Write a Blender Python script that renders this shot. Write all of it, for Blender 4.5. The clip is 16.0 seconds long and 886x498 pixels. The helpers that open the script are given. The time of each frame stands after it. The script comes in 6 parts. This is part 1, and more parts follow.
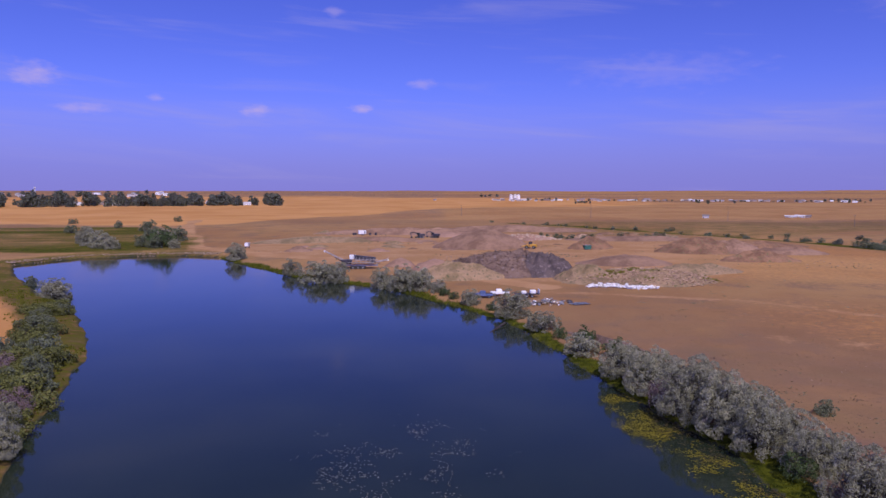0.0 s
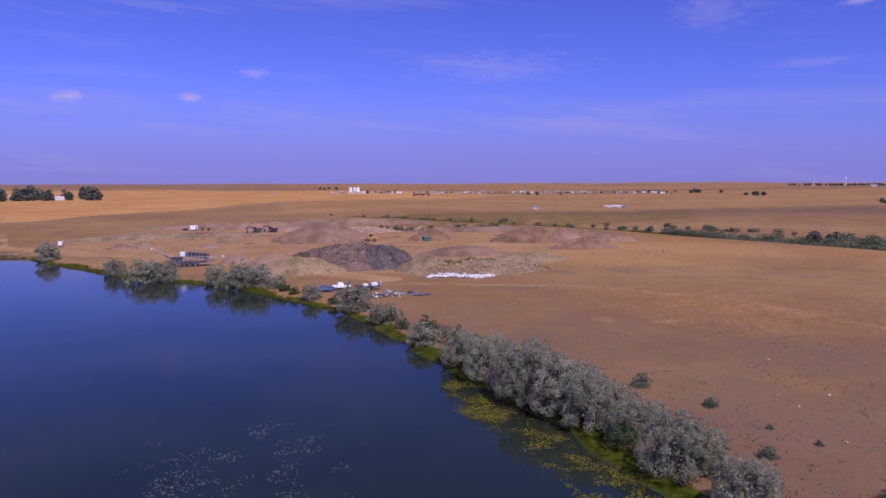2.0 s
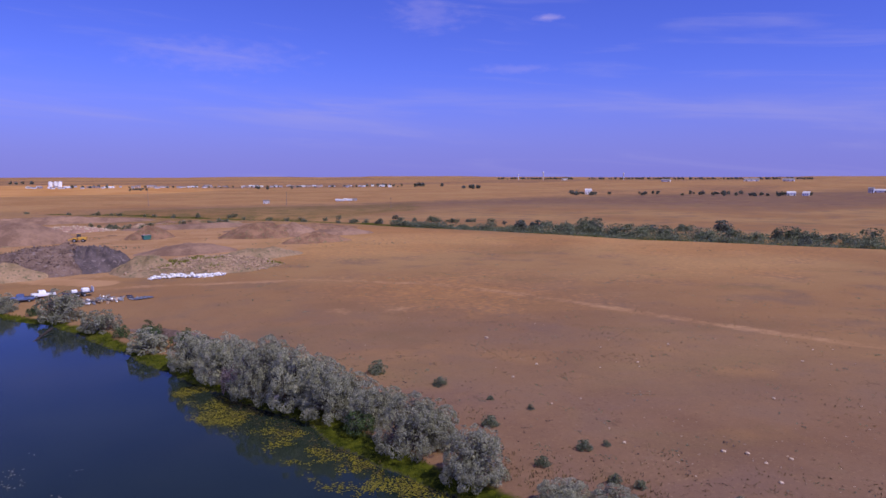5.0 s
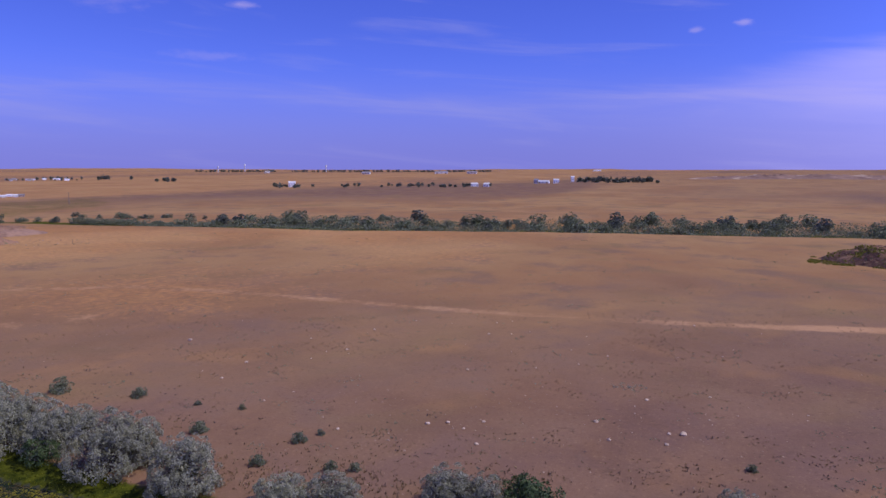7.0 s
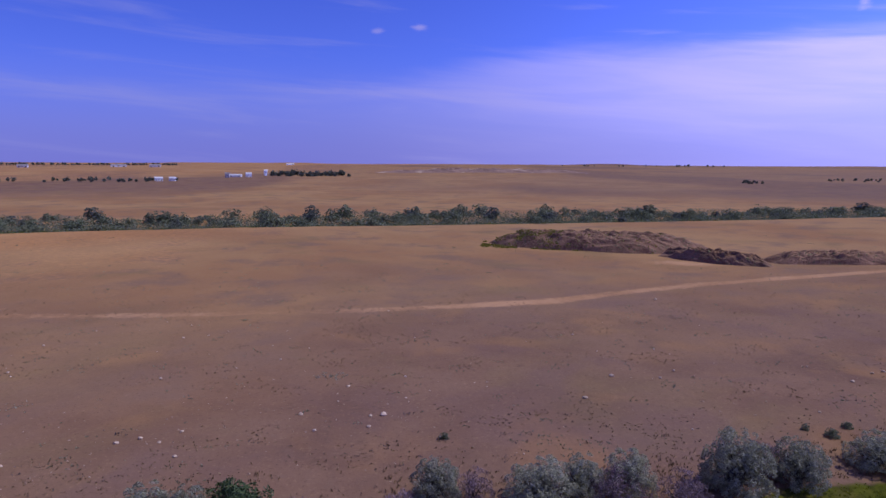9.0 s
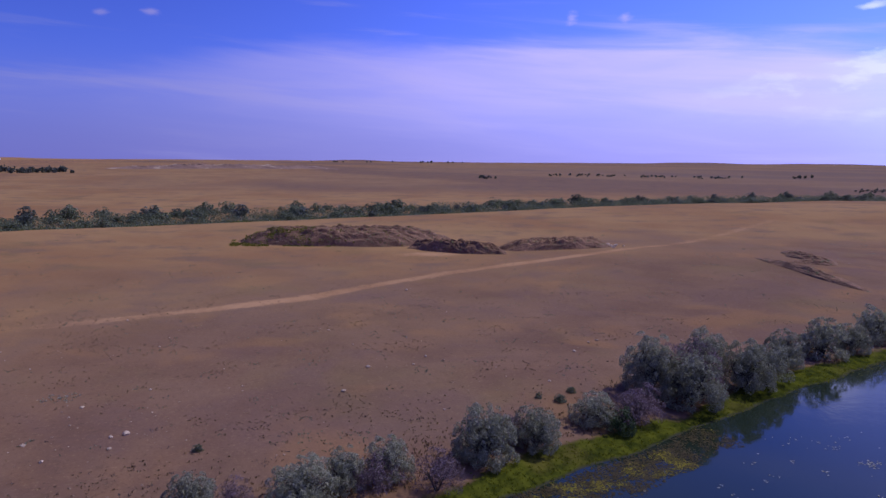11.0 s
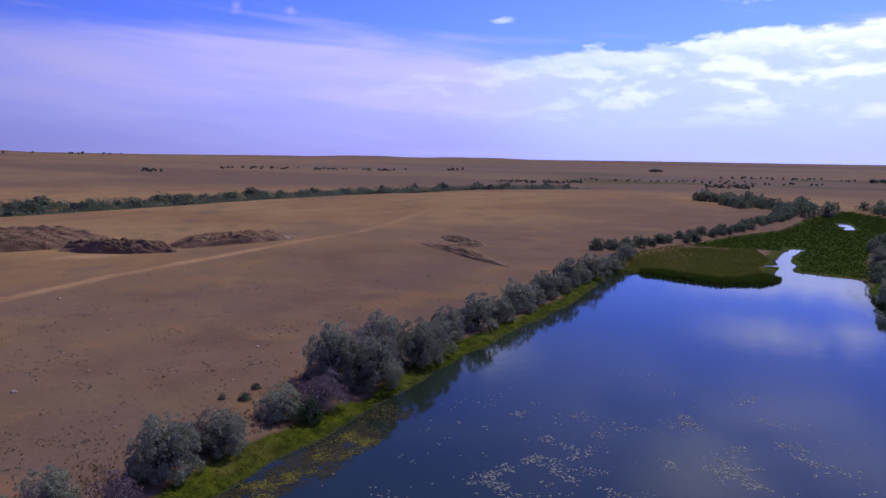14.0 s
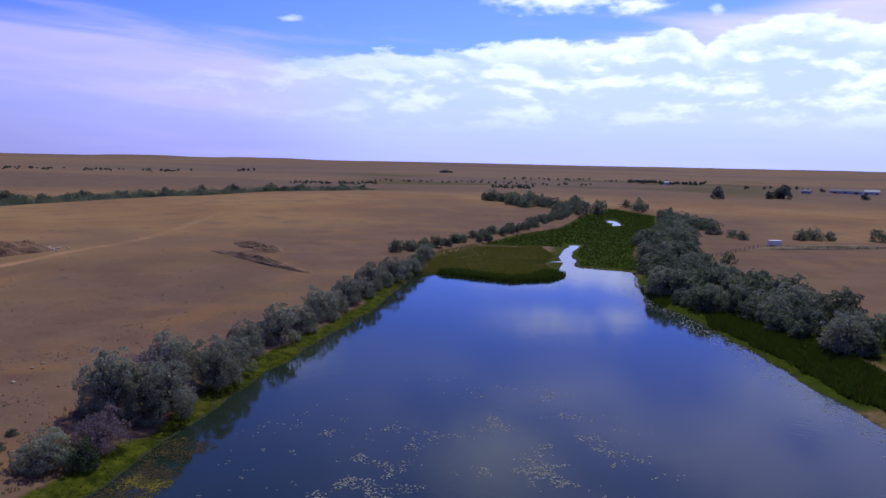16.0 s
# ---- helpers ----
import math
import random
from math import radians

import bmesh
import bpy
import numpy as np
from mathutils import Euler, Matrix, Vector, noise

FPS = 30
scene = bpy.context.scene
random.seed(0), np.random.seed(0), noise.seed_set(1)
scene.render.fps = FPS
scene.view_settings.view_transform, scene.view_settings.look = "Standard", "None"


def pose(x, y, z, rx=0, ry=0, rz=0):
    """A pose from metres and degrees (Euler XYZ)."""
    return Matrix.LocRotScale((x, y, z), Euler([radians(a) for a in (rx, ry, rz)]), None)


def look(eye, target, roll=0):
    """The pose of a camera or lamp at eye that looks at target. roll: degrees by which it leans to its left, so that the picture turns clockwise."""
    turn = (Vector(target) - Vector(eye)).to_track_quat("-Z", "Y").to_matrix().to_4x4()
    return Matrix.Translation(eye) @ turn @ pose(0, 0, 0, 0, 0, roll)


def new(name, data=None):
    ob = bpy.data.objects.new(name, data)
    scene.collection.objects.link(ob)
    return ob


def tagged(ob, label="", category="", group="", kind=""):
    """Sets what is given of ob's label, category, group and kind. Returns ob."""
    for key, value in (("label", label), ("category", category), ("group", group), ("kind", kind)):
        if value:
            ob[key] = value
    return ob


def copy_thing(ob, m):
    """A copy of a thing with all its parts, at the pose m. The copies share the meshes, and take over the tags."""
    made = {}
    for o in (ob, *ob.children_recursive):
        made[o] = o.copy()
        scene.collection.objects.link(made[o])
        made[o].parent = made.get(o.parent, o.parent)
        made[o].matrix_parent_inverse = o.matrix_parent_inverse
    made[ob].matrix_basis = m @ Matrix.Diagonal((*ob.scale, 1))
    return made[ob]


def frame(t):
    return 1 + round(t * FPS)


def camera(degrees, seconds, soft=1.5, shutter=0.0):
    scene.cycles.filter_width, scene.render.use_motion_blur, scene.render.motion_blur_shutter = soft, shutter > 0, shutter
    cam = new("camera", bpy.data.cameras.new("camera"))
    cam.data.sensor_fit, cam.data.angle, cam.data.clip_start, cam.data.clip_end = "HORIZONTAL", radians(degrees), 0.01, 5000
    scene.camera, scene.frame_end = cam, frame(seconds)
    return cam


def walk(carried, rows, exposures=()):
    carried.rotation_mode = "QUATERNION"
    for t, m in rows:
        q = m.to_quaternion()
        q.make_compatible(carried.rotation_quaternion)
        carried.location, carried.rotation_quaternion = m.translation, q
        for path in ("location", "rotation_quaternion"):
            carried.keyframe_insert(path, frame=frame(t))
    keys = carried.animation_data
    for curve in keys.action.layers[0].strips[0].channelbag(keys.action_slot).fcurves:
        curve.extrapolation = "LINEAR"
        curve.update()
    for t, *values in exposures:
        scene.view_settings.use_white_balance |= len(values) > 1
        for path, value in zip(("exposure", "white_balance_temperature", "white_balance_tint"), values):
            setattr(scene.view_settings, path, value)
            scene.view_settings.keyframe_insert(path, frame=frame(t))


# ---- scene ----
cam = camera(64.75, 16.0, soft=1.5)
PATH = [
    (0, pose(0, 0, 30, 85.22, -0.04, -0.00)),
    (0.5, pose(0, 0, 30, 85.05, 0.03, -4.24)),
    (1, pose(0, 0, 30, 84.90, 0.06, -6.58)),
    (1.5, pose(0, 0, 30, 84.77, 0.09, -9.20)),
    (2, pose(0, 0, 30, 84.62, 0.11, -13.07)),
    (2.5, pose(0, 0, 30, 84.50, 0.12, -17.25)),
    (3, pose(0, 0, 30, 84.41, 0.11, -20.30)),
    (3.2, pose(0, 0, 30, 84.28, 0.09, -21.14)),
    (5.3, pose(0, 0, 30, 83.96, 0.04, -38.01)),
    (5.5, pose(0, 0, 30, 83.83, 0.02, -40.26)),
    (6, pose(0, 0, 30, 83.73, 0.03, -45.88)),
    (6.5, pose(0, 0, 30, 83.62, -0.02, -51.95)),
    (7, pose(0, 0, 30, 83.49, -0.06, -58.64)),
    (7.5, pose(0, 0, 30, 83.34, -0.06, -65.37)),
    (8, pose(0, 0, 30, 83.23, -0.11, -71.41)),
    (8.5, pose(0, 0, 30, 83.14, -0.21, -77.01)),
    (9, pose(0, 0, 30, 83.06, -0.32, -83.25)),
    (9.5, pose(0, 0, 30, 82.98, -0.40, -88.98)),
    (9.7, pose(0, 0, 30, 82.92, -0.44, -91.04)),
    (11.8, pose(0, 0, 30, 82.78, -0.51, -111.09)),
    (12, pose(0, 0, 30, 82.72, -0.54, -113.07)),
    (12.5, pose(0, 0, 30, 82.68, -0.61, -117.64)),
    (13, pose(0, 0, 30, 82.64, -0.69, -121.77)),
    (13.5, pose(0, 0, 30, 82.59, -0.77, -125.75)),
    (14, pose(0, 0, 30, 82.57, -0.87, -129.56)),
    (14.5, pose(0.44, -0.15, 30.2, 82.65, -0.98, -133.76)),
    (15, pose(1.2, -0.58, 30.36, 82.74, -1.08, -137.84)),
    (15.5, pose(2.15, -1.28, 30.45, 82.82, -1.15, -141.97)),
    (16, pose(3.4, -2.35, 30.42, 82.91, -1.2, -146.22)),
]
EXPOSURES = [(0, -0.2, 6400, 17), (5, -0.14, 6200, 14), (7, -0.2, 5950, 13), (9, -0.35, 5700, 13), (12.5, -0.6, 5780, 10), (16, -0.56, 5980, -4)]
walk(cam, PATH, EXPOSURES)

# ---- sun and sky ----
SUN_AZ, SUN_EL = 163.0, 53.0


def sunward(az, el):
    a, e = radians(az), radians(el)
    return Vector((math.sin(a) * math.cos(e), math.cos(a) * math.cos(e), math.sin(e)))


sun = new("sun", bpy.data.lights.new("sun", "SUN"))
sun.data.energy, sun.data.angle, sun.data.color = 3.9, radians(0.6), (1.0, 0.91, 0.72)
sun.matrix_world = look(sunward(SUN_AZ, SUN_EL) * 100, (0, 0, 0))


class Nodes:
    """Short forms for node trees."""

    def __init__(self, tree):
        self.tree = tree
        tree.nodes.clear()

    def put(self, value, socket):
        if isinstance(value, bpy.types.NodeSocket):
            self.tree.links.new(value, socket)
        else:
            if socket.type == "RGBA" and len(value) == 3:
                value = (*value, 1)
            socket.default_value = value

    def node(self, kind, **settings):
        n = self.tree.nodes.new(kind)
        for k, v in settings.items():
            setattr(n, k, v)
        return n

    def math(self, op, a, b=0.0, c=0.0, clamp=False):
        n = self.node("ShaderNodeMath", operation=op, use_clamp=clamp)
        for s, v in zip(n.inputs, (a, b, c)):
            self.put(v, s)
        return n.outputs[0]

    def ramp(self, v, a, b, lo=0.0, hi=1.0):
        n = self.node("ShaderNodeMapRange", interpolation_type="SMOOTHSTEP")
        for k, x in zip(range(5), (v, a, b, lo, hi)):
            self.put(x, n.inputs[k])
        return n.outputs[0]

    def mix(self, f, a, b, blend="MIX"):
        n = self.node("ShaderNodeMix", data_type="RGBA", blend_type=blend)
        self.put(f, n.inputs[0]), self.put(a, n.inputs[6]), self.put(b, n.inputs[7])
        return n.outputs[2]

    def node_grey(self, v):
        n = self.node("ShaderNodeCombineColor")
        for s in n.inputs:
            self.put(v, s)
        return n.outputs[0]

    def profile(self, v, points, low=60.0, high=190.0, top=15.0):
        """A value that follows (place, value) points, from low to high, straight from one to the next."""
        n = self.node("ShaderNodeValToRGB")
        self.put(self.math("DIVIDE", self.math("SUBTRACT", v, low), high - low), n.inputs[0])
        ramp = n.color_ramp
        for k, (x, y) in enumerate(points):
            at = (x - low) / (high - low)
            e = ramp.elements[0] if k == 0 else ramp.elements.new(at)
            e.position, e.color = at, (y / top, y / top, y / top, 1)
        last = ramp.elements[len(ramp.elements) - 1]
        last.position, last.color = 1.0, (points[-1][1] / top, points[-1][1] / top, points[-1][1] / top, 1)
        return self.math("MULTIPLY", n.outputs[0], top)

    def noise(self, vec, scale, detail=4.0, rough=0.55, warp=0.0):
        n = self.node("ShaderNodeTexNoise")
        if vec is not None:
            self.put(vec, n.inputs["Vector"])
        n.inputs["Scale"].default_value, n.inputs["Detail"].default_value = scale, detail
        n.inputs["Roughness"].default_value, n.inputs["Distortion"].default_value = rough, warp
        return n.outputs[0]


def make_sky():
    world = bpy.data.worlds.new("sky")
    scene.world = world
    world.use_nodes = True
    g = Nodes(world.node_tree)
    sky = g.node("ShaderNodeTexSky", sky_type="NISHITA", sun_disc=False, sun_elevation=radians(SUN_EL),
                 sun_rotation=radians(SUN_AZ), altitude=900.0, air_density=1.0, dust_density=0.4, ozone_density=3.0)
    d = g.node("ShaderNodeSeparateXYZ")
    coords = g.node("ShaderNodeTexCoord").outputs["Generated"]
    g.put(coords, d.inputs[0])
    x, y, z = d.outputs
    az = g.math("MULTIPLY", g.math("ARCTAN2", x, y), 57.29578)
    az = g.math("ADD", az, g.math("MULTIPLY", g.math("LESS_THAN", az, -90.0), 360.0))
    el = g.math("MULTIPLY", g.math("ARCSINE", z), 57.29578)
    flat = g.node("ShaderNodeCombineXYZ")
    g.put(g.math("MULTIPLY", az, 0.12), flat.inputs[0]), g.put(g.math("MULTIPLY", el, 0.30), flat.inputs[1])
    uv = flat.outputs[0]
    soft, curl = g.noise(uv, 0.7, 3.0, 0.5, 0.3), g.noise(uv, 6.5, 5.0, 0.55, 0.0)
    billow = g.noise(uv, 3.4, 3.0, 0.5, 0.0)
    wisp = g.node("ShaderNodeCombineXYZ")
    g.put(g.math("MULTIPLY", az, 0.05), wisp.inputs[0])
    g.put(g.math("ADD", g.math("MULTIPLY", el, 0.5), g.math("MULTIPLY", az, 0.03)), wisp.inputs[1])
    streak = g.noise(wisp.outputs[0], 1.1, 6.0, 0.55, 0.5)
    # clear blue, with a pale lilac haze low down
    col = g.mix(1.0, sky.outputs[0], SKY_TINT, "MULTIPLY")
    haze = g.ramp(el, 0.0, 9.0, 0.85, 0.0)
    col = g.mix(haze, col, SKY_HAZE)
    thin = g.math("MULTIPLY", g.ramp(streak, 0.52, 0.75), 0.30)
    low = g.math("MULTIPLY", g.ramp(streak, 0.40, 0.62), g.math("MULTIPLY", g.ramp(el, 3.0, 5.0), g.ramp(el, 7.5, 5.5)))
    col = g.mix(thin, col, CLOUD_DIM)
    col = g.mix(g.math("MULTIPLY", low, 0.22), col, CLOUD_DIM)
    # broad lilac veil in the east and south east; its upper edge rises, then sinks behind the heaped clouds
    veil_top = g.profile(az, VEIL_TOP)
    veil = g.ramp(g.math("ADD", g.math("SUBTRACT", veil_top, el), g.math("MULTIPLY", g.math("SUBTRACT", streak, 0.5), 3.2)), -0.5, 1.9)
    veil = g.math("MULTIPLY", g.math("MULTIPLY", veil, g.ramp(az, 62.0, 112.0, 0.0, 0.9)), g.ramp(el, 0.5, 6.5, 0.45, 1.0))
    col = g.mix(g.math("MULTIPLY", veil, g.ramp(streak, 0.25, 0.7, 0.7, 1.0)), col, CLOUD_VEIL)
    # bank of heaped cloud in the south: lumpy lit tops over flat pale bases
    lump = g.math("ADD", g.math("MULTIPLY", g.math("SUBTRACT", billow, 0.5), 1.5), g.math("MULTIPLY", g.math("SUBTRACT", curl, 0.5), 1.1))
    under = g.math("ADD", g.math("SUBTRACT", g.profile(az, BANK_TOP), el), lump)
    side = g.ramp(az, 128.0, 142.0)
    cover = g.math("MULTIPLY", g.ramp(under, -0.12, 0.4), side)
    col = g.mix(g.math("MULTIPLY", g.math("MULTIPLY", cover, g.ramp(el, 0.0, 6.5, 0.45, 0.92)), 0.9), col, CLOUD_BASE)
    body = []
    for up in (0.0, 0.6):
        at = g.node("ShaderNodeCombineXYZ")
        g.put(g.math("MULTIPLY", az, 0.20), at.inputs[0]), g.put(g.math("MULTIPLY", g.math("ADD", el, up), 0.52), at.inputs[1])
        body.append(g.noise(at.outputs[0], 1.0, 6.0, 0.56, 0.15))
    lit = g.math("MULTIPLY", g.ramp(body[0], 0.42, 0.62), g.ramp(g.math("SUBTRACT", body[0], body[1]), -0.10, 0.08, 0.15, 1.0))
    crest = g.math("MULTIPLY", g.ramp(under, 2.4, 0.3), g.ramp(body[0], 0.32, 0.52))
    inner = g.math("MULTIPLY", lit, g.math("MULTIPLY", g.ramp(el, 2.0, 5.5), g.ramp(az, 116.0, 140.0)))
    white = g.math("MAXIMUM", g.math("MULTIPLY", crest, cover), g.math("MULTIPLY", inner, g.ramp(under, -0.1, 0.4)))
    col = g.mix(g.math("MULTIPLY", white, g.ramp(az, 126.0, 160.0, 0.45, 0.92)), col, CLOUD_LIT)
    over = g.math("MULTIPLY", g.math("MULTIPLY", g.ramp(el, 13.0, 20.0), g.ramp(el, 60.0, 35.0)), g.ramp(az, 125.0, 160.0))
    col = g.mix(g.math("MULTIPLY", over, g.ramp(soft, 0.35, 0.62, 0.25, 0.8)), col, CLOUD_HIGH)
    # single fair-weather puffs: azimuth, elevation, half width, half height in degrees, weight
    puffs = [(-29.8, 8.1, 1.7, 0.75, 0.75), (-26.8, 5.9, 2.0, 0.35, 0.6), (-22.0, 6.9, 0.6, 0.3, 0.5), (-14.7, 6.2, 1.2, 0.45, 0.8),
             (-6.6, 6.5, 0.95, 0.4, 0.85), (-1.8, 8.5, 1.0, 0.4, 0.45), (-8.7, 13.8, 0.9, 0.4, 0.4), (17.4, 9.1, 6.5, 1.3, 0.2),
             (33.8, 12.6, 3.2, 1.3, 0.22), (43.1, 12.3, 1.3, 0.3, 0.6), (40.5, 8.5, 3.0, 0.4, 0.22), (81.3, 10.6, 0.7, 0.3, 0.6),
             (78.0, 10.3, 0.6, 0.25, 0.45), (117.5, 11.0, 0.5, 0.4, 0.6), (113.5, 11.0, 0.5, 0.5, 0.6), (134.2, 10.7, 1.0, 0.25, 0.7),
             (155.2, 12.7, 5.8, 1.0, 1.1), (161.0, 12.1, 2.2, 0.8, 1.1), (166.8, 11.6, 0.5, 0.5, 0.6), (133.6, 15.6, 4.2, 1.6, 1.1), (151.0, 24.5, 6.0, 4.6, 1.0), (176.0, 16.0, 8.0, 3.0, 0.7)]
    for a, e, w, h, weight in puffs:
        u = g.math("DIVIDE", g.math("SUBTRACT", az, a), w)
        v = g.math("DIVIDE", g.math("SUBTRACT", el, e), h)
        r = g.math("SQRT", g.math("ADD", g.math("MULTIPLY", u, u), g.math("MULTIPLY", v, v)))
        r = g.math("ADD", r, g.math("ADD", g.math("MULTIPLY", g.math("SUBTRACT", curl, 0.5), 1.8), g.math("MULTIPLY", g.math("SUBTRACT", billow, 0.5), 1.2)))
        col = g.mix(g.ramp(r, 1.3, 0.0, 0.0, weight * 0.85), col, CLOUD_LIT if a > 125 else CLOUD_PUFF)
    # the sky is brighter on the sun's side
    near_sun = g.math("MULTIPLY", g.ramp(az, 72.0, 165.0), g.ramp(az, 250.0, 190.0))
    col = g.mix(1.0, col, g.node_grey(g.math("ADD", g.math("MULTIPLY", near_sun, SUN_SIDE), 1.0)), "MULTIPLY")
    back = g.node("ShaderNodeBackground")
    g.put(col, back.inputs[0])
    back.inputs[1].default_value = SKY_STRENGTH
    out = g.node("ShaderNodeOutputWorld")
    g.put(back.outputs[0], out.inputs[0])


SKY_STRENGTH = 0.10
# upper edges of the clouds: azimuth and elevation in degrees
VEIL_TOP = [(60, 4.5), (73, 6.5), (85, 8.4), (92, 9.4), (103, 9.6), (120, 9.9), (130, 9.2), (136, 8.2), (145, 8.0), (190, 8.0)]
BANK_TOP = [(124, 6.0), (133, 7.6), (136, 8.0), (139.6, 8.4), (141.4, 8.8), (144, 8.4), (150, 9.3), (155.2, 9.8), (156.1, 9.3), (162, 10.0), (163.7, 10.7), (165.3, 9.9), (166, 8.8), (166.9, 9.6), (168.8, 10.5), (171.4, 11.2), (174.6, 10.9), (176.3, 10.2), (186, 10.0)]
CLOUD_PUFF = (5.8, 4.7, 8.4)
SUN_SIDE = 1.2
SKY_TINT, SKY_HAZE = (0.54, 0.54, 1.55), (2.35, 2.3, 7.0)
CLOUD_HIGH = (6.2, 6.0, 12.6)
CLOUD_BASE = (4.6, 5.1, 10.8)
CLOUD_DIM, CLOUD_VEIL, CLOUD_LIT = (4.2, 3.9, 7.8), (5.9, 5.0, 9.4), (7.7, 7.5, 12.5)
make_sky()


# ---- materials ----
def material(name, low, high, coarse=0.6, fine=8.0, rough=0.85, bump=0.3, metal=0.0, vary=0.12, spots=None, spec=0.3, dist=0.03):
    """Two colours mixed at a coarse and a fine scale, with relief; each object a little lighter or darker."""
    m = bpy.data.materials.new(name)
    m.use_nodes = True
    g = Nodes(m.node_tree)
    pos = g.node("ShaderNodeTexCoord").outputs["Object"]
    n1, n2 = g.noise(pos, coarse, 4.0), g.noise(pos, fine, 5.0, 0.65)
    f = g.ramp(g.math("ADD", g.math("MULTIPLY", n1, 0.6), g.math("MULTIPLY", n2, 0.4)), 0.38, 0.62)
    col = g.mix(f, low, high)
    if spots:
        col = g.mix(g.ramp(g.noise(pos, fine * 0.6, 3.0), 0.58, 0.66), col, spots)
    rnd = g.node("ShaderNodeObjectInfo").outputs["Random"]
    hsv = g.node("ShaderNodeHueSaturation")
    g.put(g.math("ADD", g.math("MULTIPLY", rnd, 2 * vary), 1 - vary), hsv.inputs["Value"])
    g.put(col, hsv.inputs["Color"])
    b = g.node("ShaderNodeBsdfPrincipled")
    g.put(hsv.outputs[0], b.inputs["Base Color"])
    b.inputs["Metallic"].default_value, b.inputs["Specular IOR Level"].default_value = metal, spec
    g.put(g.ramp(n2, 0.3, 0.7, max(0.0, rough - 0.1), min(1.0, rough + 0.08)), b.inputs["Roughness"])
    if bump:
        bp = g.node("ShaderNodeBump")
        bp.inputs["Strength"].default_value, bp.inputs["Distance"].default_value = bump, dist
        g.put(g.math("ADD", n2, g.math("MULTIPLY", n1, 2.0)), bp.inputs["Height"])
        g.put(bp.outputs[0], b.inputs["Normal"])
    g.put(b.outputs[0], g.node("ShaderNodeOutputMaterial").inputs[0])
    return m


def leaf_material(name, low, high, dry=None, back=0.25, vary=0.15, spec=0.25):
    """Leaves: colour differs leaf by leaf and tree by tree; some light comes through."""
    m = bpy.data.materials.new(name)
    m.use_nodes = True
    g = Nodes(m.node_tree)
    isle = g.node("ShaderNodeNewGeometry").outputs["Random Per Island"]
    rnd = g.node("ShaderNodeObjectInfo").outputs["Random"]
    pos = g.node("ShaderNodeTexCoord").outputs["Object"]
    patch = g.noise(pos, 0.7, 3.0)
    col = g.mix(g.math("ADD", g.math("MULTIPLY", isle, 0.5), g.math("MULTIPLY", g.ramp(patch, 0.3, 0.7), 0.5)), low, high)
    if dry:
        col = g.mix(g.ramp(g.math("ADD", patch, g.math("MULTIPLY", rnd, 0.12)), 0.71, 0.85), col, dry)
    hsv = g.node("ShaderNodeHueSaturation")
    g.put(g.math("ADD", g.math("MULTIPLY", rnd, 2 * vary), 1 - vary), hsv.inputs["Value"])
    g.put(col, hsv.inputs["Color"])
    d, t = g.node("ShaderNodeBsdfPrincipled"), g.node("ShaderNodeBsdfTranslucent")
    g.put(hsv.outputs[0], d.inputs["Base Color"]), g.put(hsv.outputs[0], t.inputs[0])
    d.inputs["Roughness"].default_value, d.inputs["Specular IOR Level"].default_value = 0.6, spec
    mx = g.node("ShaderNodeMixShader")
    mx.inputs[0].default_value = back
    g.put(d.outputs[0], mx.inputs[1]), g.put(t.outputs[0], mx.inputs[2])
    g.put(mx.outputs[0], g.node("ShaderNodeOutputMaterial").inputs[0])
    return m


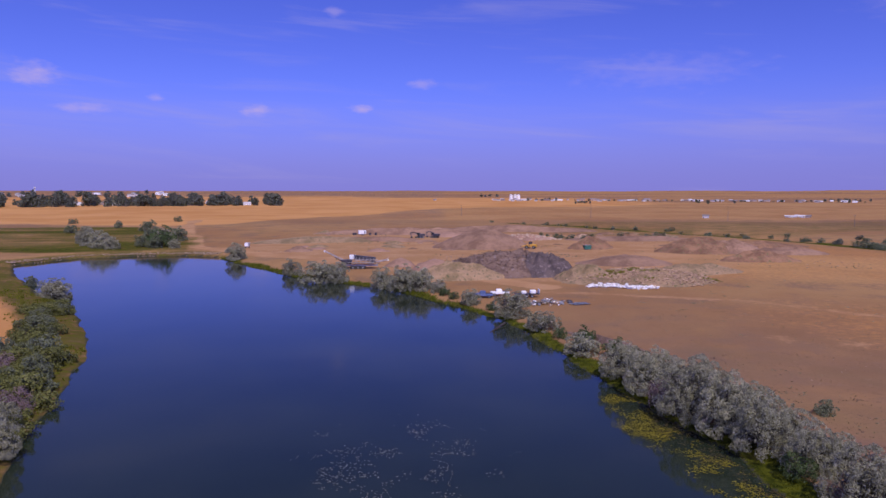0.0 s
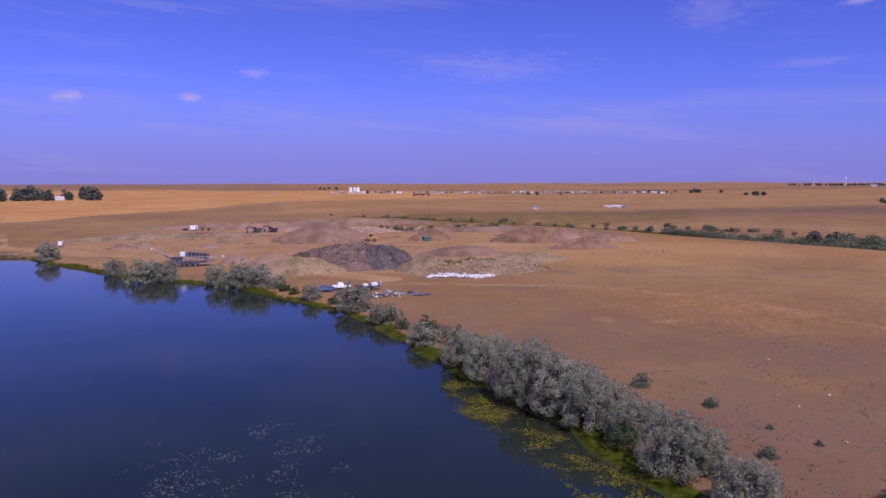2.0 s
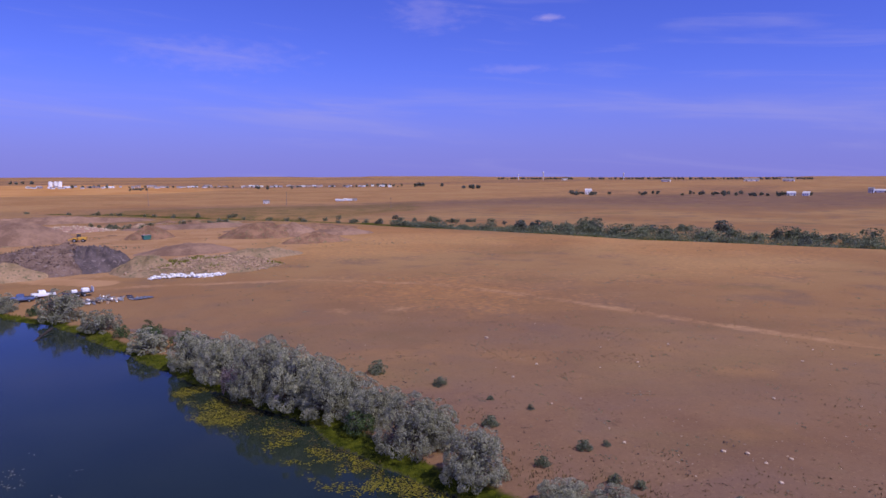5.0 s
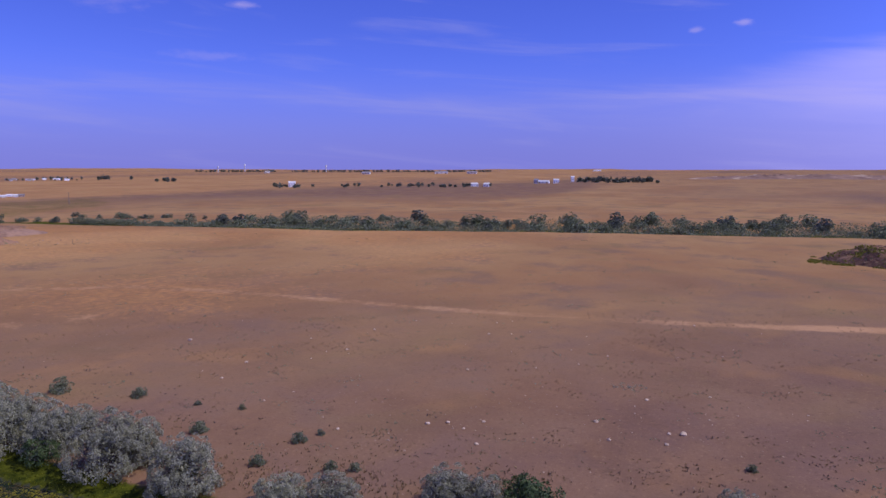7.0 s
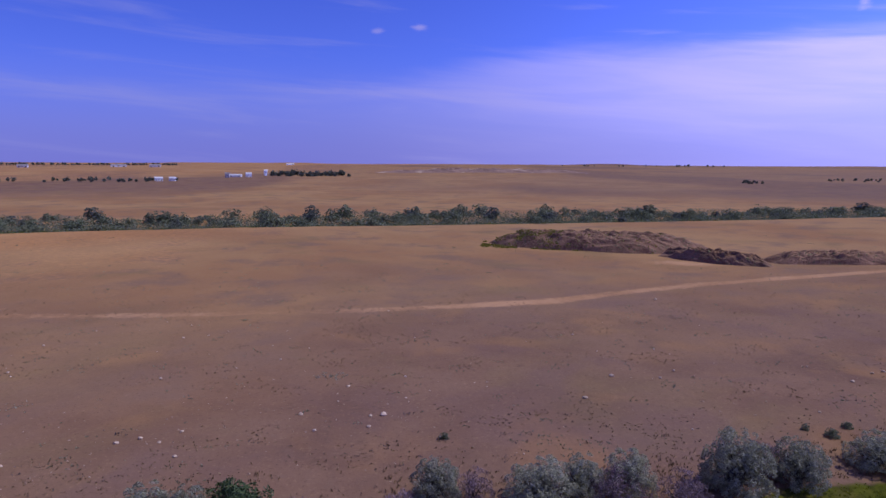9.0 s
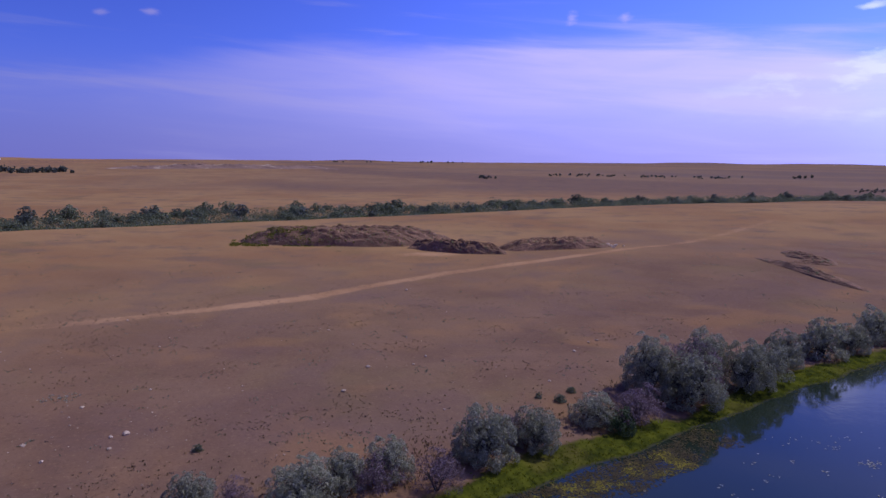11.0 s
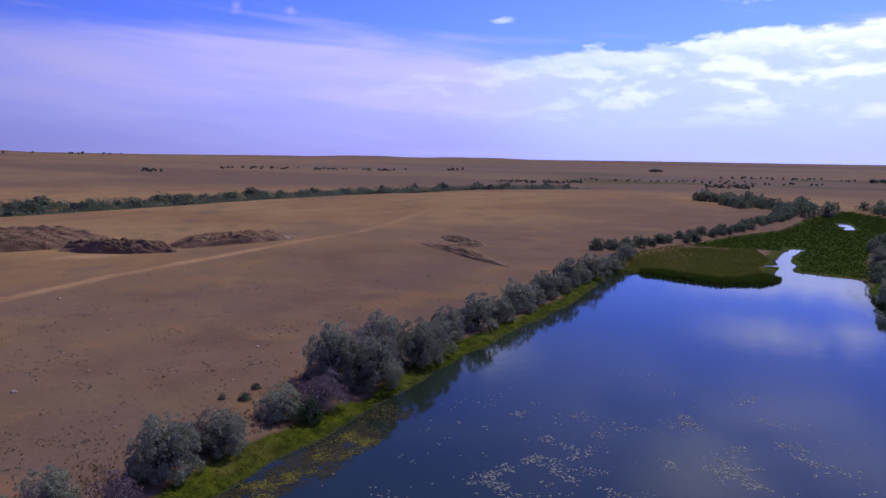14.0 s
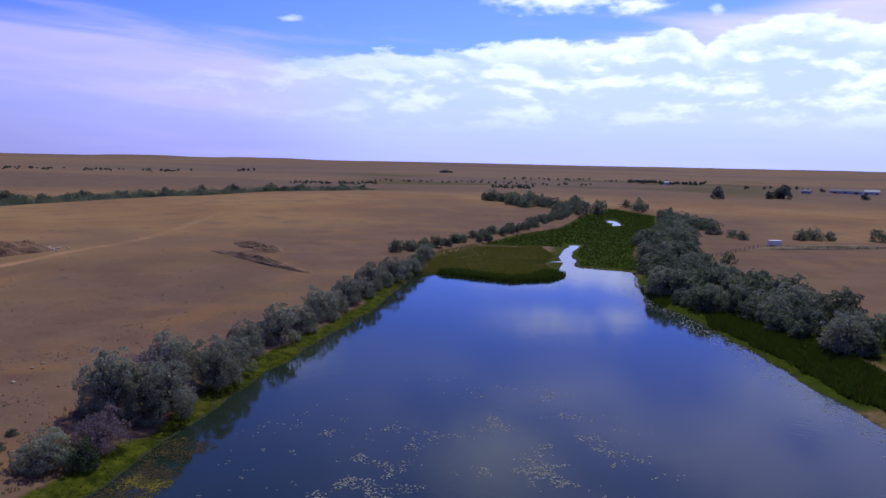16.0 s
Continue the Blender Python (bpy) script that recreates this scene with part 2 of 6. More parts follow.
def ground_material():
    m = bpy.data.materials.new("dry_ground")
    m.use_nodes = True
    g = Nodes(m.node_tree)
    pos = g.node("ShaderNodeTexCoord").outputs["Object"]
    big, mid = g.noise(pos, 0.011, 5.0, 0.6, 0.4), g.noise(pos, 0.06, 5.0, 0.6)
    small, clod, grit = g.noise(pos, 0.55, 6.0, 0.7), g.noise(pos, 0.23, 7.0, 0.75, 0.3), g.noise(pos, 2.4, 4.0, 0.75)
    one = g.node("ShaderNodeVertexColor", layer_name="cover")
    two = g.node("ShaderNodeVertexColor", layer_name="growth")
    c1, c2 = g.node("ShaderNodeSeparateColor"), g.node("ShaderNodeSeparateColor")
    g.put(one.outputs[0], c1.inputs[0]), g.put(two.outputs[0], c2.inputs[0])
    # dry grass over reddish soil, with greyer worn patches
    col = g.mix(g.ramp(big, 0.36, 0.64), SOIL_RED, SOIL_TAN)
    col = g.mix(g.ramp(mid, 0.48, 0.70, 0.0, 0.75), col, SOIL_GREY)
    col = g.mix(g.ramp(g.noise(pos, 0.028, 4.0, 0.6, 0.6), 0.55, 0.72, 0.0, 0.45), col, SOIL_OLIVE)
    col = g.mix(g.ramp(small, 0.55, 0.75, 0.0, 0.55), col, SOIL_PALE)
    col = g.mix(g.ramp(clod, 0.60, 0.72, 0.0, 0.55), col, SOIL_DARK)
    col = g.mix(g.ramp(grit, 0.58, 0.72, 0.0, 0.7), col, SOIL_DARK)
    worn = g.mix(g.ramp(mid, 0.35, 0.65), TRACK_A, TRACK_B)
    worn = g.mix(g.ramp(small, 0.5, 0.75, 0.0, 0.5), worn, SOIL_PALE)
    crop = g.mix(g.ramp(big, 0.35, 0.65), CROP_A, CROP_B)
    grass = g.mix(g.ramp(small, 0.35, 0.65), GRASS_A, GRASS_B)
    grass = g.mix(g.ramp(mid, 0.5, 0.7, 0.0, 0.6), grass, GRASS_DRY)
    edge = g.math("MULTIPLY", g.math("SUBTRACT", g.math("ADD", small, g.math("MULTIPLY", mid, 0.6)), 0.8), 0.9)
    bare = g.mix(g.ramp(mid, 0.3, 0.7), BARE_A, BARE_B)
    bare = g.mix(g.ramp(small, 0.52, 0.75, 0.0, 0.4), bare, SOIL_GREY)
    bare = g.mix(g.ramp(g.noise(pos, 0.035, 4.0, 0.6, 0.6), 0.52, 0.70, 0.0, 0.4), bare, SOIL_OLIVE)
    bare = g.mix(g.ramp(g.noise(pos, 0.042, 3.0, 0.55, 0.8), 0.50, 0.64, 0.0, 0.6), bare, SOIL_MAUVE)
    bare = g.mix(g.ramp(g.noise(pos, 0.05, 3.0, 0.5, 0.4), 0.54, 0.68, 0.0, 0.6), bare, SOIL_RED)
    bare = g.mix(g.ramp(clod, 0.58, 0.70, 0.0, 0.5), bare, SOIL_DARK)
    bare = g.mix(g.ramp(grit, 0.56, 0.70, 0.0, 0.7), bare, SOIL_DARK)
    bare = g.mix(g.ramp(grit, 0.44, 0.30, 0.0, 0.5), bare, SOIL_PALE)
    col = g.mix(g.math("ADD", c2.outputs[1], g.math("MULTIPLY", edge, 0.35), clamp=True), col, bare)
    # distance haze, painted over the far ground in grey-mauve
    col = g.mix(g.node("ShaderNodeVertexColor", layer_name="distance_haze").outputs[0], col, g.mix(g.ramp(mid, 0.4, 0.65), HAZE_GREY, SOIL_GREY))
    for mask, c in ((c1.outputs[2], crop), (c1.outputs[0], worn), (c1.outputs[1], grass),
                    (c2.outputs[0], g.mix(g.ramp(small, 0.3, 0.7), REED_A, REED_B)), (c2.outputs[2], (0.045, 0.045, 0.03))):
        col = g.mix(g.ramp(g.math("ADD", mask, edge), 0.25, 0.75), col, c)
    b = g.node("ShaderNodeBsdfPrincipled")
    g.put(col, b.inputs["Base Color"])
    b.inputs["Roughness"].default_value, b.inputs["Specular IOR Level"].default_value = 1.0, 0.02
    bp = g.node("ShaderNodeBump")
    bp.inputs["Strength"].default_value, bp.inputs["Distance"].default_value = 0.6, 0.12
    g.put(g.math("ADD", small, g.math("MULTIPLY", grit, 0.5)), bp.inputs["Height"])
    g.put(bp.outputs[0], b.inputs["Normal"])
    g.put(b.outputs[0], g.node("ShaderNodeOutputMaterial").inputs[0])
    return m


def water_material():
    m = bpy.data.materials.new("pond_water")
    m.use_nodes = True
    g = Nodes(m.node_tree)
    pos = g.node("ShaderNodeTexCoord").outputs["Object"]
    b = g.node("ShaderNodeBsdfPrincipled")
    depth = g.noise(pos, 0.03, 3.0)
    g.put(g.mix(g.ramp(depth, 0.35, 0.65), (0.012, 0.020, 0.013), (0.020, 0.029, 0.018)), b.inputs["Base Color"])
    b.inputs["IOR"].default_value = 1.33
    b.inputs["Specular IOR Level"].default_value = 0.39
    b.inputs["Roughness"].default_value = 0.06
    gust = g.noise(pos, 0.02, 4.0, 0.6, 0.8)
    wave = g.math("ADD", g.noise(pos, 1.4, 3.0, 0.6), g.math("MULTIPLY", g.noise(pos, 0.35, 2.0), 1.5))
    bp = g.node("ShaderNodeBump")
    g.put(g.ramp(gust, 0.35, 0.65, 0.06, 0.20), bp.inputs["Strength"])
    bp.inputs["Distance"].default_value = 0.05
    g.put(wave, bp.inputs["Height"])
    g.put(bp.outputs[0], b.inputs["Normal"])
    g.put(b.outputs[0], g.node("ShaderNodeOutputMaterial").inputs[0])
    return m


SOIL_RED, SOIL_TAN, SOIL_GREY, SOIL_PALE, SOIL_DARK = (0.262, 0.141, 0.064), (0.322, 0.190, 0.084), (0.175, 0.112, 0.074), (0.33, 0.21, 0.115), (0.085, 0.055, 0.036)
SOIL_OLIVE = (0.170, 0.124, 0.055)
BARE_A, BARE_B = (0.120, 0.071, 0.055), (0.208, 0.124, 0.078)
# haze tint for the far ground colour
HAZE_GREY = (0.145, 0.110, 0.095)
SOIL_MAUVE = (0.140, 0.087, 0.075)
TRACK_A, TRACK_B = (0.34, 0.188, 0.090), (0.41, 0.238, 0.122)
CROP_A, CROP_B = (0.42, 0.205, 0.07), (0.50, 0.265, 0.10)
GRASS_A, GRASS_B, GRASS_DRY = (0.020, 0.028, 0.004), (0.085, 0.092, 0.009), (0.14, 0.105, 0.030)
REED_A, REED_B = (0.032, 0.048, 0.004), (0.062, 0.080, 0.007)
GROUND, WATER = ground_material(), water_material()
SILVER_LEAF = leaf_material("silver_leaves", (0.155, 0.156, 0.098), (0.42, 0.41, 0.285), (0.30, 0.25, 0.20), 0.36)
GREEN_LEAF = leaf_material("green_leaves", (0.035, 0.06, 0.02), (0.085, 0.12, 0.04))
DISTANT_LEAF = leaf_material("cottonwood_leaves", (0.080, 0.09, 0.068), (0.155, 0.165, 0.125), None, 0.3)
MIXED_LEAF = leaf_material("olive_leaves", (0.075, 0.092, 0.05), (0.25, 0.27, 0.165), (0.21, 0.18, 0.11), 0.36)
DRY_TWIG = leaf_material("dry_twigs", (0.16, 0.105, 0.11), (0.30, 0.21, 0.215), None, 0.15)
REED_LEAF = leaf_material("reed_blades", (0.034, 0.052, 0.005), (0.072, 0.094, 0.010), None, 0.4)
BANK_LEAF = leaf_material("bank_grass", (0.065, 0.080, 0.006), (0.21, 0.215, 0.016), (0.22, 0.16, 0.045), 0.5)
CREEK_LEAF = leaf_material("creek_leaves", (0.095, 0.112, 0.06), (0.22, 0.24, 0.145), (0.20, 0.175, 0.11), 0.35)
BRAMBLE_LEAF = leaf_material("bramble_leaves", (0.075, 0.085, 0.022), (0.20, 0.205, 0.06), (0.17, 0.13, 0.06), 0.25)
MARSH_LEAF = leaf_material("marsh_sedge", (0.115, 0.120, 0.014), (0.235, 0.22, 0.034), (0.21, 0.17, 0.05), 0.35)
WEED_LEAF = leaf_material("floating_weed", (0.085, 0.075, 0.010), (0.22, 0.185, 0.024), None, 0.1, spec=0.03)
PALE_WEED = leaf_material("pale_floating_weed", (0.13, 0.12, 0.09), (0.30, 0.28, 0.23), None, 0.1)
STRAW = leaf_material("dry_grass_blades", (0.17, 0.11, 0.05), (0.30, 0.21, 0.11), (0.12, 0.11, 0.06), 0.2)
DARK_TUFT = leaf_material("dead_weed_blades", (0.055, 0.04, 0.03), (0.14, 0.10, 0.075), None, 0.1)
BARK = material("grey_bark", (0.05, 0.042, 0.037), (0.11, 0.092, 0.08), 1.5, 14.0, 0.9, 0.6)
TAN_STONE = material("tan_stone", (0.24, 0.155, 0.10), (0.46, 0.33, 0.22), 1.5, 9.0, 0.9, 0.5)
STONE = material("pale_stone", (0.38, 0.27, 0.18), (0.58, 0.45, 0.32), 1.5, 9.0, 0.9, 0.5, spots=(0.30, 0.22, 0.16))


# ---- shape of the land ----
def lattice(ix, iy, seed):
    h = np.sin(ix * 127.1 + iy * 311.7 + seed * 74.7) * 43758.5453
    return h - np.floor(h)


def rough_noise(x, y, size, seed=0, octaves=1):
    """Smooth noise from -1 to 1 whose bumps are about that many metres across."""
    total, amp, norm = 0.0, 1.0, 0.0
    for k in range(octaves):
        u, v = x / size + 13.7 * k, y / size + 7.3 * k
        iu, iv = np.floor(u), np.floor(v)
        fu, fv = u - iu, v - iv
        fu, fv = fu * fu * (3 - 2 * fu), fv * fv * (3 - 2 * fv)
        a, b = lattice(iu, iv, seed), lattice(iu + 1, iv, seed)
        c, d = lattice(iu, iv + 1, seed), lattice(iu + 1, iv + 1, seed)
        total = total + amp * ((a + (b - a) * fu) * (1 - fv) + (c + (d - c) * fu) * fv - 0.5) * 2
        norm, amp, size = norm + amp, amp * 0.5, size * 0.5
    return total / norm


def step(a, b, v):
    t = np.clip((v - a) / (b - a), 0, 1)
    return t * t * (3 - 2 * t)


def line_distance(x, y, pts, closed=False):
    best = np.full(np.shape(x), 1e9)
    pairs = list(zip(pts, pts[1:] + pts[:1])) if closed else list(zip(pts, pts[1:]))
    for (ax, ay), (bx, by) in pairs:
        dx, dy = bx - ax, by - ay
        t = np.clip(((x - ax) * dx + (y - ay) * dy) / (dx * dx + dy * dy), 0, 1)
        best = np.minimum(best, np.hypot(x - ax - t * dx, y - ay - t * dy))
    return best


def area_distance(x, y, pts):
    """Distance from an outline: negative inside."""
    inside = np.zeros(np.shape(x), bool)
    for (ax, ay), (bx, by) in zip(pts, pts[1:] + pts[:1]):
        if ay != by:
            inside ^= ((ay > y) != (by > y)) & (x < (bx - ax) * (y - ay) / (by - ay) + ax)
    d = line_distance(x, y, pts, True)
    return np.where(inside, -d, d)


EAST_SHORE = [(-103, 315), (-85, 288), (-57, 249), (-46, 235), (-32, 225), (-12, 206), (-3, 189), (6, 175), (14, 160), (18.6, 146), (21.5, 130),
              (26.6, 105), (29.5, 92), (33, 78), (35, 62), (37, 50), (42, 30), (49, 8), (54, -12), (59.6, -27), (64.6, -38), (71.4, -54.3), (75.6, -64),
              (84.6, -86), (92, -109), (103.8, -133.5), (113, -152)]
SOUTH_SHORE = [(110, -159), (103, -160), (87, -161), (81, -170), (81, -178), (86, -190), (86, -197), (68, -199), (60, -181), (53, -164), (43, -151), (32, -139), (20, -122), (11, -109), (0, -95)]
WEST_SHORE = [(-12, -75), (-25, -45), (-34, -10), (-40, 30), (-45, 68), (-52, 86), (-58, 103), (-63, 121), (-73, 140), (-95, 177), (-119, 202), (-149, 242)]
DAM = [(-173, 279), (-160, 307), (-140, 316), (-119, 320)]
POND = EAST_SHORE + SOUTH_SHORE + WEST_SHORE + DAM
CHANNEL = [(84, -188), (91, -206), (98, -219), (104, -236), (108, -250)]
ARM = [(92, -206), (99, -198), (101, -197)]
POOL = [(126, -346), (134, -362), (141, -378)]
TRACK = [(28, 195), (40, 193), (62, 184), (77, 180), (89, 170), (104, 154), (111, 132), (115, 105), (120, 80), (125, 58), (131, 36), (138, 15), (145, -5), (161, -26), (172, -43), (179, -60), (190, -90), (202, -112), (210, -131), (244, -176), (285, -230)]
PIT_ROAD = [(-225, 640), (-205, 560), (-180, 486), (-150, 420), (-124, 350), (-105, 335), (-77, 308), (-40, 285), (-5, 270), (20, 216), (30, 205)]
CREEK = [(60, 640), (120, 560), (165, 490), (215, 400), (277, 225), (331, 102), (360, 8), (396, -103), (424, -198), (456, -296), (462, -444), (440, -560)]
MARSH = [(112, -148), (131, -190), (134, -222), (116, -234), (100, -212), (96, -196), (83, -176), (82, -166), (88, -160)]
WOOD = [(68, -204), (56, -176), (50, -160), (34, -149), (21, -138), (8, -127), (-4, -116), (-16, -128), (4, -150), (15, -162), (24, -172), (33, -184), (44, -198), (55, -222), (66, -255), (78, -300), (92, -325), (96, -300), (90, -268), (80, -240)]
REEDS = [(134, -222), (140, -265), (141, -311), (163, -390), (178, -476), (131, -428), (112, -370), (103, -325), (92, -274), (80, -235), (69, -212), (66, -199), (88, -199), (105, -240), (116, -234)]


def water_distance(x, y):
    d = area_distance(x, y, POND) + 0.9 * rough_noise(x, y, 7.0, 5, 2)
    d = np.minimum(d, line_distance(x, y, CHANNEL) - 2.3 + 0.8 * rough_noise(x, y, 5.0, 6))
    d = np.minimum(d, line_distance(x, y, ARM) - 1.6)
    return np.minimum(d, line_distance(x, y, POOL) - 2.6)


def land(x, y):
    """Height of the ground, with water level at 0."""
    x, y = np.asarray(x, float), np.asarray(y, float)
    r, az = np.hypot(x, y), np.degrees(np.arctan2(x, y))
    d = water_distance(x, y)
    z = 0.12 + 0.5 * step(0, 3, d) + 0.9 * step(3, 16, d)
    z = z + step(6, 60, d) * (0.5 * rough_noise(x, y, 55.0, 1, 3) + 0.07 * rough_noise(x, y, 3.0, 2, 2))
    wet = np.minimum(area_distance(x, y, MARSH), area_distance(x, y, REEDS))
    z = np.where(d > 0, z + (0.22 - z) * step(4, -2, wet), z)
    z = z + 4.5 * np.exp(-(((x - 330) / 110) ** 2 + ((y + 330) / 170) ** 2)) + 2.2 * np.exp(-(((x - 170) / 45) ** 2 + ((y + 120) / 50) ** 2))
    z = z - 2.0 * step(26, 8, line_distance(x, y, CREEK)) * step(150, 200, r)
    far = step(420, 1100, r)
    z = z + 1.5 * step(430, 560, r) * rough_noise(x * 0.8, y * 0.8, 120.0, 14, 2) * step(1500, 900, r)
    z = z + far * (2.2 * rough_noise(x, y, 330.0, 8, 3) + 2.0) + 24.0 * np.clip((r - 900) / 4000, 0, 1) ** 1.1
    z = z + step(1800, 4200, r) * 4.0 * rough_noise(x, y, 1300.0, 9, 3)
    z = z + 7.0 * step(0.25, 0.7, rough_noise(x * 0.6, y, 520.0, 12, 2)) * step(700, 1300, r)
    bar = line_distance(x, y, DAM + [(-103, 318)])
    z = np.where(d > 0, z + 0.8 * step(9, 3, bar), z)
    return np.where(d > 0, z, np.maximum(-1.8, 0.12 + 0.3 * d))


def height(x, y):
    return float(land(np.array([x]), np.array([y]))[0])


def from_arrays(name, verts, faces, mat, smooth=False):
    me = bpy.data.meshes.new(name)
    verts, faces = np.asarray(verts, np.float32), np.asarray(faces, np.int32)
    n, k = faces.shape
    me.vertices.add(len(verts)), me.loops.add(n * k), me.polygons.add(n)
    me.vertices.foreach_set("co", verts.ravel())
    me.loops.foreach_set("vertex_index", faces.ravel())
    me.polygons.foreach_set("loop_start", np.arange(0, n * k, k, dtype=np.int32))
    me.polygons.foreach_set("use_smooth", np.full(n, smooth))
    me.update(calc_edges=True)
    me.materials.append(mat)
    return me


def make_ground():
    az = np.concatenate([np.arange(-40, 184, 0.56), np.arange(184, 320, 4.0)])
    radii = [0.05]
    while radii[-1] < 4880:
        radii.append(radii[-1] + max(0.9, 0.0118 * radii[-1]))
    radii = np.array(radii)
    a, r = np.meshgrid(np.radians(az), radii)
    x, y = (r * np.sin(a)).ravel(), (r * np.cos(a)).ravel()
    z = land(x, y)
    na, nr = len(az), len(radii)
    i = np.arange(nr - 1)[:, None] * na
    j = np.arange(na)[None, :]
    k = (j + 1) % na
    quads = np.stack([i + j, i + na + j, i + na + k, i + k], -1).reshape(-1, 4)
    me = from_arrays("ground", np.stack([x, y, z], 1), quads, GROUND, True)
    d, rr = water_distance(x, y), np.hypot(x, y)
    n = rough_noise(x, y, 9.0, 21, 2)
    way = line_distance(x, y, TRACK)
    track = (0.5 + 0.22 * step(60, -20, y) * step(-150, -105, y)) * step(4.2, 1.0, way + 0.5 * n) * (0.9 + 0.2 * rough_noise(x, y, 30, 3))
    track = np.maximum(track, 0.16 * step(13, 3, way + 4 * rough_noise(x, y, 25, 37, 2)))
    track = np.maximum(track, step(6.5, 3.5, line_distance(x, y, PIT_ROAD)))
    pit = area_distance(x, y, [(-105, 325), (-60, 290), (-25, 250), (-5, 232), (35, 205), (75, 215), (125, 265), (150, 320), (120, 420), (40, 480), (-60, 470), (-110, 390)])
    track = np.maximum(track, 0.55 * step(14, -12, pit + 12 * rough_noise(x, y, 40, 31, 3)))
    track = np.maximum(track, 0.7 * step(3, -3, np.hypot((x - 209) / 1.6, (y + 47) / 3.0) - 4))
    north = y - np.interp(x, [-420, -170, -125, -62, 55, 400], [560, 575, 740, 840, 1080, 1200]) + 40 * rough_noise(x, y, 120, 33, 3)
    crop = step(-40, 40, north) * step(700, 150, x) * 0.95 * step(2300, 1900, rr + 250 * rough_noise(x, y, 500, 34, 2))
    crop = np.maximum(crop, 0.40 * step(520, 700, y))
    crop = np.maximum(crop, 0.46 * step(90, 170, rr) * step(-0.5, 0.3, rough_noise(x, y, 150, 44, 3)) * step(480, 380, rr) * step(40, 80, x) * step(95, 65, np.degrees(np.arctan2(x, y))))
    crop = np.maximum(crop, 0.8 * step(4, -4, area_distance(x, y, [(-180, 270), (-110, 175), (-75, 128), (-110, 60), (-260, 150)])))
    dam = line_distance(x, y, DAM + [(-103, 318)])
    bank = step(4.2, 1.4, (d + 2.2 * n) * (0.8 + 0.2 * step(-20, 40, y))) * step(5, 14, dam) * (0.5 + 0.5 * step(-30, 10, x + 0.36 * y - 20))
    track = np.maximum(track, 0.8 * step(2.6, 1.4, np.abs(dam - 4.5)) * (d > 0))
    for px, py, pr in ((66.5, 134, 4.5), (77.5, 128, 4)):
        track = np.maximum(track, 0.5 * step(1.5, 0.1, np.hypot(x - px, y - py) / pr + 0.9 * n))
    pasture = step(8, -8, area_distance(x, y, [(66, -225), (60, -290), (20, -330), (-60, -420), (-200, -260), (-10, -125), (25, -165)]))
    field = area_distance(x, y, [(-118, 330), (-150, 325), (-180, 318), (-330, 310), (-420, 480), (-320, 540), (-235, 540), (-150, 440)])
    grass = np.maximum(bank, (0.62 + 0.3 * rough_noise(x * 0.4, y, 22, 35, 3)) * step(8, -8, field + 8 * rough_noise(x, y, 20, 36, 2)))
    grass = np.maximum(grass, 0.5 * step(2, -4, area_distance(x, y, MARSH)))
    grass = np.maximum(grass, 0.8 * step(4, -3, area_distance(x, y, WOOD)))
    west = step(18, 8, d) * step(20, -20, x + 0.36 * y - 20) * step(20, 60, y)
    grass = np.maximum(grass, 0.6 * west)
    olive = area_distance(x, y, [(95, 440), (210, 440), (330, 520), (420, 640), (120, 640), (40, 560)]) + 25 * rough_noise(x, y, 60, 46, 3)
    grass = np.maximum(grass, 0.42 * step(15, -15, olive))
    strip = step(12, 5, np.abs(line_distance(x, y, CREEK)) + 4 * n) * 0.8
    grass = np.maximum(grass, strip)
    azd = np.degrees(np.arctan2(x, y)) % 360
    valley = step(130, 140, azd) * step(182, 168, azd) * step(620, 760, rr) * step(1700, 1250, rr) * step(-0.25, 0.25, rough_noise(x * 0.7 - y * 0.2, y * 1.3, 160, 47, 3))
    grass = np.maximum(grass, 0.5 * valley)
    reed = step(2, -3, area_distance(x, y, REEDS))
    reed = np.maximum(reed, step(7, 3, np.abs(d)) * step(-95, -110, y) * step(66, 60, x))
    grazed = step(170, 40, d + 60 * rough_noise(x, y, 45, 42, 4)) * step(-20, 30, x) * (0.6 + 0.4 * step(110, 0, y)) * step(230, 90, y)
    # far haze painted as darker ground, together with darker field strips
    far_haze = (0.4 + 0.6 * step(95, 120, np.degrees(np.arctan2(x, y)) % 360)) * step(560, 900, rr) * step(30, 50, np.degrees(np.arctan2(x, y)) % 360)
    strips = 0.2 * far_haze + 1.25 * step(0.0, 0.3, rough_noise(x * 0.35 + y * 0.1, y * 1.2 - x * 0.25, 330, 43, 3)) * step(520, 800, rr)
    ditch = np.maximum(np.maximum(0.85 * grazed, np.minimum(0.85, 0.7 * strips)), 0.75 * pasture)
    bed = step(0.3, -0.6, d)
    # haze put into the ground colour, growing with distance and towards the south
    haze_share = step(480, 900, rr) * step(70, 125, azd) * (0.45 + 0.4 * rough_noise(x * 0.5 + y * 0.2, y, 420, 48, 3))
    for name, cols in (("cover", (track, grass, crop)), ("growth", (reed, ditch, bed)), ("distance_haze", (haze_share, haze_share, haze_share))):
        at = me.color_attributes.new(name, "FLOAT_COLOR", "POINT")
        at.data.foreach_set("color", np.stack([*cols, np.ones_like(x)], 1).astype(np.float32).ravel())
    return tagged(new("ground", me), "dry brown rangeland with tracks and grassy banks", "ground", kind="structure")


